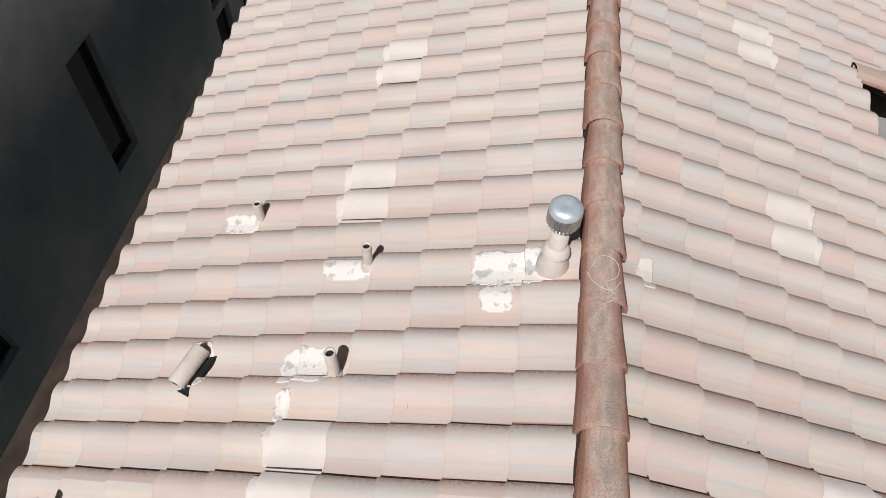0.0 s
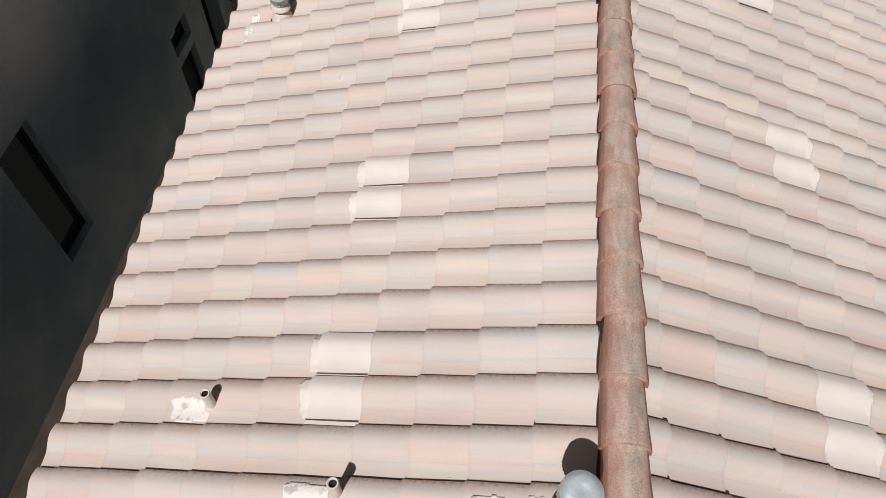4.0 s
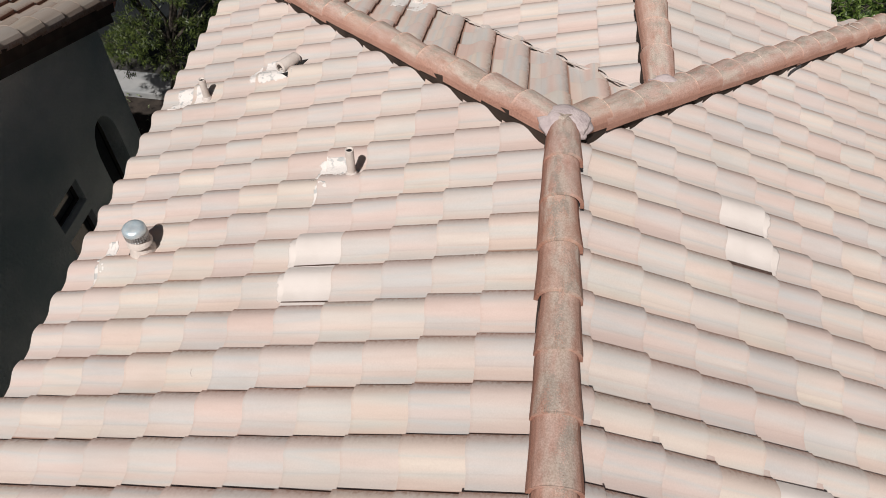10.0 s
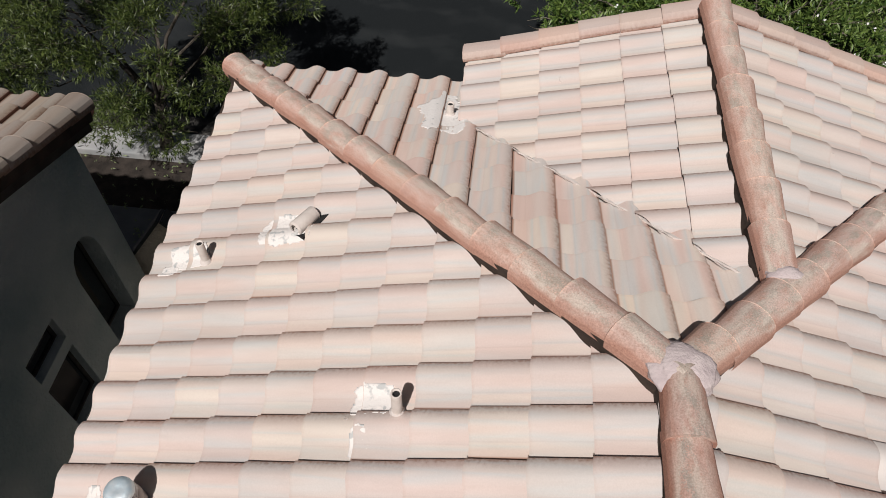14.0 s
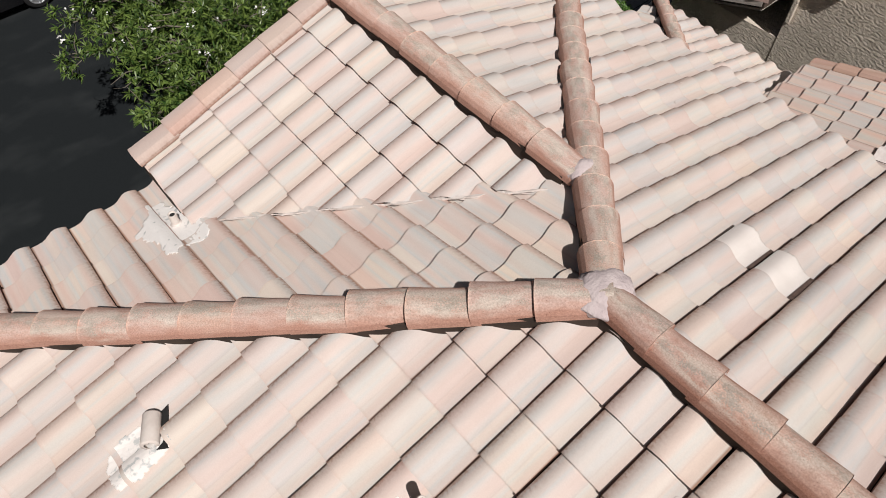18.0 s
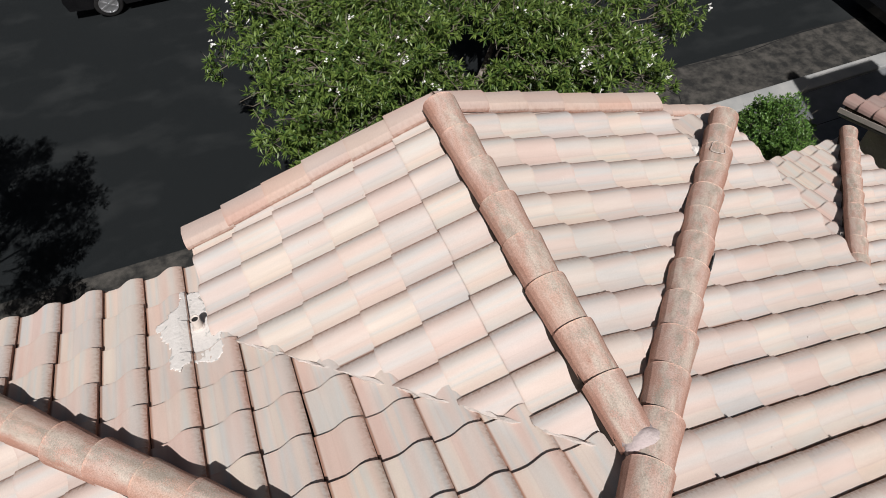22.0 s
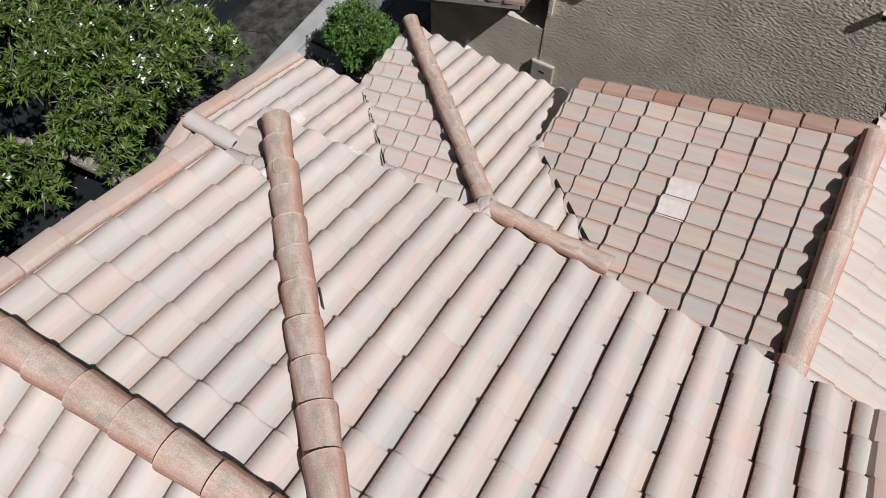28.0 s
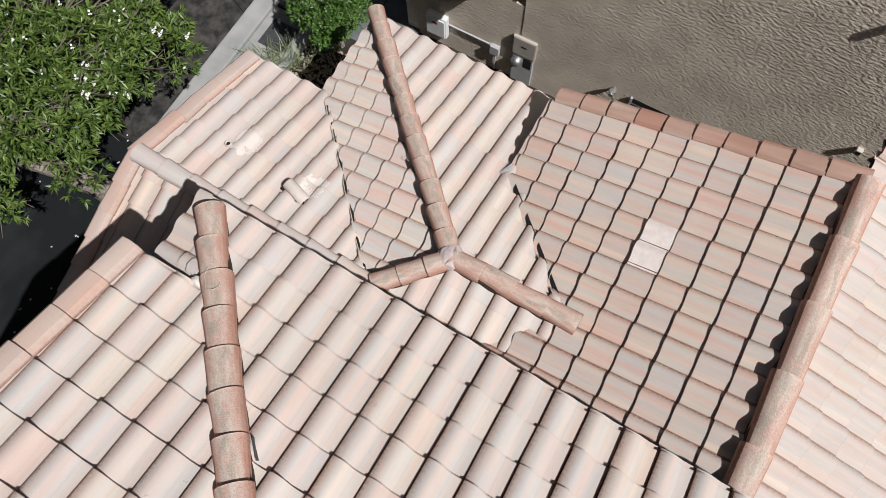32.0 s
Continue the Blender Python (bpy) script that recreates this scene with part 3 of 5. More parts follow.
W_EAVE_W, W_EAVE_E = -0.84, 3.60
CAPH = 0.145                              # cap crest over the crest plane


PITCH_W, SHIFT_W = 0.29925, 0.292            # column spacing and phase of the main slopes
PITCH_E, SHIFT_E = 0.29925, 0.0974


def cells_at(course, sign, shift, pitch, centres):
    """Tile cells of one course whose middles lie at the given plan positions along the eave."""
    return {(course, math.floor((sign * y - shift) / pitch)): WHITE for y in centres}


WHITES_W = (7.04, 6.74, 4.945, 4.645, 3.449, 3.149, 1.354, 1.05, -0.44, -0.74)
WHITES_E = (5.33, 5.63, 3.24, 3.54, 1.15, 1.44, -0.65, -0.95)
WHITE_W = cells_at(6, -1, SHIFT_W, PITCH_W, WHITES_W)
STEP_X, STEP_Y = 3.10, 5.815               # the eave steps in here
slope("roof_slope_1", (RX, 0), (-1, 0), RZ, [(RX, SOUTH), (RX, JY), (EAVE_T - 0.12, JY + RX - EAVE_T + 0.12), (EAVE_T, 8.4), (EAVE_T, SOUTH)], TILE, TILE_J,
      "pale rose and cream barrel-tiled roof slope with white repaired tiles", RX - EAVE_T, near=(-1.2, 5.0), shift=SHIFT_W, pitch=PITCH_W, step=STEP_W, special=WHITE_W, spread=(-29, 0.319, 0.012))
slope("roof_slope_2", (RX, 0), (1, 0), RZ, [(RX, STEP_Y), (RX, JY), (EAVE_E, JY + EAVE_E - RX), (EAVE_E, STEP_Y)], TILE, TILE_J,
      "pale rose barrel-tiled roof slope above the lower roofs", EAVE_E - RX, near=(2.6, 8.0), shift=0.069, pitch=0.312, special=cells_at(7, 1, 0.069, 0.312, (7.41, 7.70)), mirror=True)
slope("roof_slope_16", (RX, 0), (1, 0), RZ, [(RX, SOUTH), (RX, STEP_Y), (STEP_X, STEP_Y), (STEP_X, SOUTH)], TILE, TILE_J,
      "pale rose barrel-tiled roof slope with white repaired tiles", STEP_X - RX, near=(1.8, 4.0), shift=SHIFT_E, pitch=PITCH_E, special=cells_at(3, 1, SHIFT_E, PITCH_E, WHITES_E), mirror=True)
slope("roof_slope_3", (RX, JY), (0, 1), RZ, [(RX, JY), (EAVE_W, JY + RX - EAVE_W), (EAVE_W, EAVE_N), (W_EAVE_W + 0.1, EAVE_N), (WX, WY0)], TILE_V, TILE_VJ,
      "small pale barrel-tiled hip end of the roof", EAVE_N - JY, shift=0.24, pitch=0.328, step=0.362)
slope("roof_slope_4", (WX, 0), (-1, 0), WZ, [(WX, WY0), (WX, WY1), (W_EAVE_W, WY1), (W_EAVE_W, WX + WY0 - W_EAVE_W)], TILE, TILE_J,
      "pale barrel-tiled gable slope beside a flashed valley", WX - W_EAVE_W, shift=0.26, pitch=0.306, step=0.35, reach=0.004)
slope("roof_slope_5", (WX, 0), (1, 0), WZ, [(WX, WY0), (WX, WY1), (W_EAVE_E, WY1), (W_EAVE_E, JY + W_EAVE_E - RX)], TILE, TILE_J,
      "pale barrel-tiled gable slope beside a hip ridge", W_EAVE_E - WX, shift=0.014, pitch=0.317, step=0.3625, mirror=True)
slope("roof_slope_6", (RX, JY), (0, 1), RZ, [(W_EAVE_E - 0.25, JY + W_EAVE_E - RX - 0.25), (EAVE_E, JY + EAVE_E - RX), (EAVE_E, EAVE_N - 0.05), (W_EAVE_E - 0.25, EAVE_N - 0.05)], TILE, TILE_J,
      "small barrel-tiled corner slope under the gable eave", EAVE_N - JY, shift=0.1)

# lower roofs
EX, EY, EZ = 5.40, 9.77, 3.27
E_EAVE_E, E_EAVE_N = 8.385, 12.755
KX, KZ, KY1, K_EAVE = 4.73, 3.02, 13.90, 6.93
FZ, GY, F_EAVE, F_RAKE = 3.965, 6.26, 9.80, 8.06
VAL = 5.79
VEF = 2.945                                # valley line y = x + VEF under the lower ridge
_mid = Vector((5.4, 5.4 + VEF, 0))
VEF_E = [((_mid, Vector((1, -1, 0)).normalized()), lambda x: x < F_EAVE - VEF + 0.05)]
VEF_F = [((_mid, Vector((-1, 1, 0)).normalized()), lambda x: 5.5 < x < F_EAVE - VEF + 0.3), ((_mid, Vector((1, 1, 0)).normalized()), lambda x: x < 5.5)]
slope("roof_slope_7", (EX, 0), (1, 0), EZ, [(EX, 8.2), (EX, EY), (E_EAVE_E, EY + E_EAVE_E - EX), (E_EAVE_E, 8.9)], TILE, TILE_J,
      "lower barrel-tiled slope falling towards the tan wall", E_EAVE_E - EX, shift=0.015, pitch=0.3075, step=0.348, valley=VEF_E, mirror=True)
slope("roof_slope_8", (EX, EY), (0, 1), EZ, [(EX, EY), (E_EAVE_E, E_EAVE_N), (E_EAVE_N - VAL, E_EAVE_N), (KX, KX + VAL)], TILE_V, TILE_VJ,
      "lower barrel-tiled hip end with wavy shaded courses", 2.824, step=0.345, shift=0.05)
slope("roof_slope_9", (KX, 0), (1, 0), KZ, [(KX, KX + VAL), (KX, KY1), (K_EAVE, KY1), (K_EAVE, K_EAVE + VAL)], TILE, TILE_J,
      "low entry roof slope with two sealed vents", 2.185, shift=0.184, pitch=0.3225, step=0.3405, mirror=True)
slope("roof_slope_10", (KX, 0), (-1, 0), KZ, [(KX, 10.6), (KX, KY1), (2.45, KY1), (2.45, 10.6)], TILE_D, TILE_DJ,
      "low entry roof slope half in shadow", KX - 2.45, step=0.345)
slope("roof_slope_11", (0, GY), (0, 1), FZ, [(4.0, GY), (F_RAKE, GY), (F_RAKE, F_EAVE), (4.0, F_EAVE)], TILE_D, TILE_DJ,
      "reddish shade-toned barrel-tiled lower slope with two white tiles", 3.517, shift=0.02, pitch=0.30, step=0.346, special={(5, -23): WHITE_ROSE, (5, -22): WHITE_ROSE}, near=(6.3, 8.0), valley=VEF_F)
slope("roof_slope_12", (0, GY), (0, -1), FZ, [(4.0, GY), (8.5, GY), (8.5, 3.0), (4.0, 3.0)], TILE, TILE_J,
      "sunlit barrel-tiled lower slope behind the ridge", 3.333, shift=0.188, pitch=0.3045, step=0.3185, mirror=True)
slope("roof_slope_13", (EX, 0), (-1, 0), EZ, [(EX, 8.3), (EX, EY), (3.9, EY + EX - 3.9), (3.9, 8.3)], TILE, TILE_J,
      "small barrel-tiled lower slope under the eave", 2.0, step=0.345)

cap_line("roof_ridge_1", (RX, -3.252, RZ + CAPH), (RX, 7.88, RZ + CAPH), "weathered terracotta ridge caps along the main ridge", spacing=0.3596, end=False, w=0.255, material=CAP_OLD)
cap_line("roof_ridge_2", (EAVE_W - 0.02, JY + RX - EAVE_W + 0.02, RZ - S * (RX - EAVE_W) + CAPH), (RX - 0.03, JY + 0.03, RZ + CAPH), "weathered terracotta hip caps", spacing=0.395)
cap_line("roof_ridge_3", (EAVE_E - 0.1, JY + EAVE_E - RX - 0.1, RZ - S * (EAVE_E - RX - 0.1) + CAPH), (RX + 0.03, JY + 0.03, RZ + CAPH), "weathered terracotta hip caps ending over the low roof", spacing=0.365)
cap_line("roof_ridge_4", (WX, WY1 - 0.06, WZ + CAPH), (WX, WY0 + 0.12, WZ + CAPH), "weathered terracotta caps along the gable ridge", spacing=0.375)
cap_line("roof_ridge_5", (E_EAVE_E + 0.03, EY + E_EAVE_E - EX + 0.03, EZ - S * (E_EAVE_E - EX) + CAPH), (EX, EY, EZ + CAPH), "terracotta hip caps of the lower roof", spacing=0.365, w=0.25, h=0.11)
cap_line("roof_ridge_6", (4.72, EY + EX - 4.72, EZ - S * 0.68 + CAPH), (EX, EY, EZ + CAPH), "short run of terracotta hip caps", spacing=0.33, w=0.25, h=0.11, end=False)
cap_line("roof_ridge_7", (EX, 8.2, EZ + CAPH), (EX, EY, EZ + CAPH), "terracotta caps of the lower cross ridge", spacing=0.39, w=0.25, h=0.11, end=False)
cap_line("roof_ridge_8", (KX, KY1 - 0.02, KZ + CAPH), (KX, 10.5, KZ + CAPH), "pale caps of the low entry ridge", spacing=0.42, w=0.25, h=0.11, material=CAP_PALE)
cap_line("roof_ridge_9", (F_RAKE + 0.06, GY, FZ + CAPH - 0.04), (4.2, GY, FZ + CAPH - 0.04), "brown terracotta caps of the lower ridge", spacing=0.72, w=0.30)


def rake(name, a, b, label, spacing=0.37, side=1, material=None):
    """Rake trim from a (low) to b: lapped pieces with a rounded top and a drop on the outer side."""
    a, b = Vector(a), Vector(b)
    way = (b - a).normalized()
    sx = way.cross(Vector((0, 0, 1))).normalized() * side
    up = Vector((0, 0, 1))
    up = (up - way * (up @ way)).normalized()
    n = max(1, round((b - a).length / spacing))
    step = (b - a).length / n
    sec = [(-0.15, -0.055), (-0.145, -0.022), (-0.09, 0.008), (-0.01, 0.020), (0.065, 0.006), (0.10, -0.03), (0.106, -0.19), (0.084, -0.19), (0.078, -0.035), (0.04, -0.014), (-0.13, -0.055)]
    rng = random.Random(name)
    base = tagged(new(name, finish(box_bm(-0.02, 0.02, 0, (b - a).length, -0.15, -0.03), name, FELT)), label, "roof trim", kind="structure")
    rot = Matrix((sx, way, up)).transposed().to_4x4()
    base.matrix_world = Matrix.Translation(a) @ rot
    vs, fs, uv = [], [], []
    ln = step + 0.05
    for j, (y, q, dz) in enumerate(((0.0, 1.0, 0.026), (0.0, 1.0, 0.026), (ln, 0.94, 0.0))):
        for i, (x, z) in enumerate(sec):
            vs.append((x * q, y, z * q + dz))
            uv.append((i / len(sec), y / ln))
    k = len(sec)
    fs.append(tuple(range(k)))
    for i in range(k):
        fs.append((k + i, 2 * k + i, 2 * k + (i + 1) % k, k + (i + 1) % k))
    me = mesh_of("rake_tile", vs, fs, material or RAKE, uv, [False] + [True] * k)
    for i in range(n):
        o = new("rake_tile", me)
        o.parent = base
        o.matrix_parent_inverse = Matrix.Identity(4)
        o.matrix_basis = Matrix.Translation((rng.gauss(0, 0.004), step * i, rng.gauss(0, 0.003))) @ Matrix.Rotation(rng.gauss(0, 0.02), 4, "Z")
    return base


def crest(name, x, y):
    return SLOPES[name]["top"](x, y)


RK = 0.005
rake("roof_rake_1", (W_EAVE_W - 0.03, WY1 + 0.06, crest("roof_slope_4", W_EAVE_W - 0.03, WY1) + RK), (WX - 0.06, WY1 + 0.06, WZ - 0.01 + RK), "orange-pink terracotta rake trim on the gable edge", side=-1)
rake("roof_rake_2", (W_EAVE_E + 0.03, WY1 + 0.06, crest("roof_slope_5", W_EAVE_E + 0.03, WY1) + RK), (WX + 0.06, WY1 + 0.06, WZ - 0.01 + RK), "orange-pink terracotta rake trim on the far gable edge", side=1)
rake("roof_rake_3", (K_EAVE, KY1 + 0.06, crest("roof_slope_9", K_EAVE, KY1) + RK), (KX + 0.05, KY1 + 0.06, KZ + RK), "orange-pink rake trim of the low entry roof", side=1)
rake("roof_rake_4", (2.45, KY1 + 0.06, crest("roof_slope_10", 2.45, KY1) + RK), (KX - 0.05, KY1 + 0.06, KZ + RK), "rake trim of the low entry roof, partly shaded", side=-1)
rake("roof_rake_5", (F_RAKE + 0.06, F_EAVE - 0.05, crest("roof_slope_11", F_RAKE, F_EAVE - 0.05) + 0.03), (F_RAKE + 0.06, GY + 0.05, FZ + 0.03), "red-brown terracotta rake trim facing the tan wall", spacing=0.355, side=1, material=RAKE_RED)
rake("roof_rake_7", (EAVE_E, STEP_Y - 0.04, crest("roof_slope_2", EAVE_E, STEP_Y) + 0.02), (STEP_X, STEP_Y - 0.04, crest("roof_slope_2", STEP_X, STEP_Y) + 0.02), "tan rake trim where the eave steps in", side=1)
rake("roof_rake_6", (8.56, GY - 3.2, crest("roof_slope_12", 8.5, GY - 3.2) + RK), (8.56, GY - 0.05, FZ + RK), "rake trim of the sunlit lower slope", side=-1)


# ---- sealant, mortar and vents ----
def surface(name, r, d):
    """Point and height offset on the tiled surface of a slope, by position along (r) and down (d)."""
    s = SLOPES[name]
    u = ((r - s["shift"]) % s["pitch"]) * PITCH / s["pitch"]
    if s["spread"] and r < s["spread"][0] * s["pitch"] + s["shift"]:
        u = ((r - s["shift"] - s["spread"][0] * s["pitch"]) % s["spread"][1]) * PITCH / s["spread"][1]
    if s["mirror"]:
        u = PITCH - u
    c = math.floor((s["d_eave"] - d) / s["step"])
    v = (s["d_eave"] - c * s["step"] - d) / s["step"] * EXPO
    p = s["ref"] + s["right"] * r + s["down"] * d
    p.z = s["top"](p.x, p.y)
    return p + s["n"] * (profile(u) - RISE + LIFT * (1 - v / EXPO))


def local(name, x, y):
    s = SLOPES[name]
    q = Vector((x, y, 0)) - s["ref"]
    return q @ s["right"], q @ s["down"]


def smear(name, x, y, wr, wd, seed, label="ragged white sealant smeared over the tiles", material=None, rough=0.55, thick=0.005, res=0.009, lobes=0):
    """A ragged skin of sealant laid over the tiles about the plan point (x, y), wr along and wd down the slope (half sizes)."""
    r0, d0 = local(name, x, y)
    s = SLOPES[name]
    nr, nd = int(2.6 * wr / res), int(2.6 * wd / res)
    idx, vs, fs = {}, [], []

    def inside(i, j):
        a, c = (i - nr / 2) * res, (j - nd / 2) * res
        e = (abs(a) / wr) ** 4 + (abs(c) / wd) ** 4
        w = noise.noise(Vector((a * 11 + seed * 7.3, c * 11, seed))) + 0.6 * noise.noise(Vector((a * 34, c * 34 + seed * 3.1, seed)))
        if lobes:
            return math.hypot(a / wr, c / wd) + 0.13 * w < 0.80 + 0.15 * math.cos(lobes * math.atan2(a / wr, c / wd) + seed)
        return e + rough * w < 0.85

    def vert(i, j):
        if (i, j) not in idx:
            a, c = (i - nr / 2) * res, (j - nd / 2) * res
            idx[(i, j)] = len(vs)
            vs.append(surface(name, r0 + a, d0 + c) + s["n"] * (thick + 0.0018 * noise.noise(Vector((a * 40, c * 40, seed)))))
        return idx[(i, j)]

    for i in range(nr):
        for j in range(nd):
            if inside(i + 0.5, j + 0.5):
                fs.append((vert(i, j), vert(i, j + 1), vert(i + 1, j + 1), vert(i + 1, j)))
    if not fs:
        return None
    me = mesh_of("sealant_patch", vs, fs, material or SEALANT, None, [True] * len(fs))
    bm = bmesh.new()
    bm.from_mesh(me)
    ret = bmesh.ops.solidify(bm, geom=bm.faces[:], thickness=0.006)
    bmesh.ops.recalc_face_normals(bm, faces=bm.faces[:])
    bm.to_mesh(me)
    bm.free()
    return tagged(new("sealant_patch", me), label, "sealant", "sealant patches on the roof")


def tube_bm(segments, inner=None, sides=20):
    """A lathe about z: (radius, height) pairs outside, then down the inside."""
    bm = bmesh.new()
    rings = []
    for r, z in segments:
        rings.append([bm.verts.new((r * math.cos(2 * math.pi * i / sides), r * math.sin(2 * math.pi * i / sides), z)) for i in range(sides)])
    for a, c in zip(rings, rings[1:]):
        for i in range(sides):
            bm.faces.new((a[i], a[(i + 1) % sides], c[(i + 1) % sides], c[i]))
    bm.faces.new(rings[-1])
    bmesh.ops.recalc_face_normals(bm, faces=bm.faces[:])
    return bm


def empty_at(name, place, label, category, group=""):
    e = new(name)
    e.location = place
    return tagged(e, label, category, group)


def pipe_vent(slope_name, x, y, height, radius=0.032, lean=(0, 0)):
    """A painted plumbing pipe standing in a sealed flashing."""
    r, d = local(slope_name, x, y)
    p = surface(slope_name, r, d)
    e = empty_at("vent_pipe", p, "white-painted open plumbing vent pipe standing in the tiles", "vent pipe", "vent pipes on the roof")
    pipe = part("pipe", tube_bm([(radius, -0.12), (radius, height), (radius * 0.97, height + 0.004), (radius * 0.74, height + 0.004), (radius * 0.70, height - 0.10)]), PAINT, e, smooth=True)
    pipe.matrix_basis = Matrix.Rotation(lean[0], 4, "X") @ Matrix.Rotation(lean[1], 4, "Y")
    part("bore", tube_bm([(radius * 0.69, height - 0.012), (radius * 0.4, height - 0.02)]), DARK, e, "dark opening of the pipe").matrix_basis = pipe.matrix_basis
    col = part("collar", tube_bm([(radius * 1.9, -0.045), (radius * 1.5, 0.0), (radius * 1.12, 0.025), (radius * 1.02, 0.03)]), SEALANT, e, "sealant collar round the pipe", smooth=True)
    return e


def elbow_vent(slope_name, a, b, radius=0.066):
    """A short wide duct lying over the tiles, open at its upper end b."""
    ra, rb = surface(slope_name, *local(slope_name, *a)), surface(slope_name, *local(slope_name, *b))
    n = SLOPES[slope_name]["n"]
    way = (rb - ra).normalized()
    e = empty_at("duct_vent", ra, "short white-painted duct vent lying across cut tiles", "duct vent", "vent pipes on the roof")
    m = Matrix.Translation(n * 0.04) @ (way + n * 0.10).normalized().to_track_quat("Z", "Y").to_matrix().to_4x4()
    ln = (rb - ra).length
    o = part("duct", tube_bm([(radius * 0.6, -0.022), (radius * 0.97, -0.02), (radius, -0.012), (radius, ln), (radius * 0.95, ln + 0.006), (radius * 0.5, ln + 0.012)], sides=24), PAINT, e, smooth=True)
    o.matrix_basis = m
    bm = box_bm(-radius * 1.3, radius * 1.3, -0.05, ln + 0.05, -0.03, 0.0)
    side = way.cross(n).normalized()
    o = part("cut_hole", bm, DARK, e, "dark hole cut through the tiles")
    o.matrix_basis = Matrix.Translation(n * 0.002 + side * radius * 0.25) @ Matrix((side, way, n)).transposed().to_4x4()
    return e


def cap_vent(slope_name, x, y, height, radius, cap_r, cap_h, label, hole=False):
    """A flue with a round ribbed metal cap."""
    p = surface(slope_name, *local(slope_name, x, y))
    e = empty_at("flue_vent", p, label, "flue vent", "metal flue vents on the roof")
    part("base", tube_bm([(radius * 1.9, -0.08), (radius * 1.75, 0.03), (radius * 1.25, 0.11), (radius * 1.05, 0.13)]), PAINT, e, "white-painted conical base flashing", smooth=True)
    part("flue", tube_bm([(radius, -0.1), (radius, height - 0.02)]), PAINT, e, smooth=True)
    part("storm_collar", tube_bm([(radius * 1.55, 0.145), (radius * 1.45, 0.165), (radius * 1.02, 0.20)]), PAINT, e, "white-painted storm collar", smooth=True)
    if hole:
        sl = SLOPES[slope_name]
        cut = part("cut_hole", box_bm(-0.135, 0.125, -0.085, 0.10, -0.05, 0.0), DARK, e, "dark square hole cut through the tiles")
        cut.matrix_basis = Matrix.Translation(sl["n"] * 0.012) @ Matrix((sl["down"], sl["right"] * -1.0, sl["n"])).transposed().to_4x4()
    bm = bmesh.new()
    sides = 56
    rings = []
    for z, amp in ((height - cap_h, 0.0), (height - cap_h + 0.005, 0.006), (height - 0.03, 0.006), (height - 0.02, 0.0)):
        rings.append([bm.verts.new(((cap_r * 0.97 + (amp if i % 2 else -amp)) * math.cos(2 * math.pi * i / sides), (cap_r * 0.97 + (amp if i % 2 else -amp)) * math.sin(2 * math.pi * i / sides), z)) for i in range(sides)])
    for a, c in zip(rings, rings[1:]):
        for i in range(sides):
            bm.faces.new((a[i], a[(i + 1) % sides], c[(i + 1) % sides], c[i]))
    bm.faces.new(rings[0][::-1])
    part("louvre_band", bm, GALV, e, "ribbed galvanised louvre band")
    part("cap", tube_bm([(cap_r * 1.0, height - 0.022), (cap_r * 1.015, height - 0.012), (cap_r * 1.0, height + 0.004), (cap_r * 0.9, height + 0.018), (cap_r * 0.6, height + 0.030), (cap_r * 0.25, height + 0.026), (cap_r * 0.1, height + 0.024)], sides=40), METAL, e, "dented shiny metal lid", smooth=True)
    return e


def blob(name, place, size, seed, label, material):
    bm = bmesh.new()
    bmesh.ops.create_icosphere(bm, subdivisions=4, radius=1.0)
    for v in bm.verts:
        k = 1 + 0.16 * noise.noise(v.co * 2.6 + Vector((seed, 0, 0))) + 0.06 * noise.noise(v.co * 8 + Vector((0, seed, 0)))
        v.co = Vector((v.co.x * size[0] * k, v.co.y * size[1] * k, v.co.z * size[2] * (1 + 0.25 * (k - 1))))
    ob = tagged(new(name, finish(bm, name, material, True)), label, "mortar", "mortar joints of the ridges")
    ob.location = place
    return ob


blob("mortar_joint", (RX + 0.01, JY + 0.03, RZ + 0.05), (0.18, 0.165, 0.088), 1.0, "pinkish mortar bedding where three ridges meet", MORTAR)
blob("mortar_joint", (WX + 0.02, WY0 + 0.07, WZ + 0.055), (0.125, 0.10, 0.085), 2.0, "pinkish mortar between the gable ridge and the hip", MORTAR)
blob("mortar_joint", (3.645, 11.20, 5.165), (0.05, 0.085, 0.04), 5.0, "white dab of mortar under the hip caps", SEALANT_W)
blob("mortar_joint", (EX, EY + 0.02, EZ + 0.055), (0.15, 0.15, 0.085), 3.0, "pale mortar at the meeting of the lower ridges", MORTAR)

# sealant round the painted tiles and the vents
def paint_edges(name, x_tail, x_head, cells, seed):
    """Ragged paint run over the edges of the replaced tiles."""
    for i, y in enumerate(cells):
        smear(name, x_tail, y, 0.12, 0.05, seed + 3 * i, "ragged white paint below a replaced tile", WHITE, 0.6)


paint_edges("roof_slope_1", -1.185, -0.80, [-(math.floor((-y - SHIFT_W) / PITCH_W) + 0.42) * PITCH_W - SHIFT_W for y in WHITES_W[:8]], 10)
paint_edges("roof_slope_16", 2.145, 1.70, [(math.floor((y - SHIFT_E) / PITCH_E) + 0.58) * PITCH_E + SHIFT_E for y in WHITES_E[:6]], 40)
paint_edges("roof_slope_2", 2.095, 1.70, (7.41, 7.73), 60)
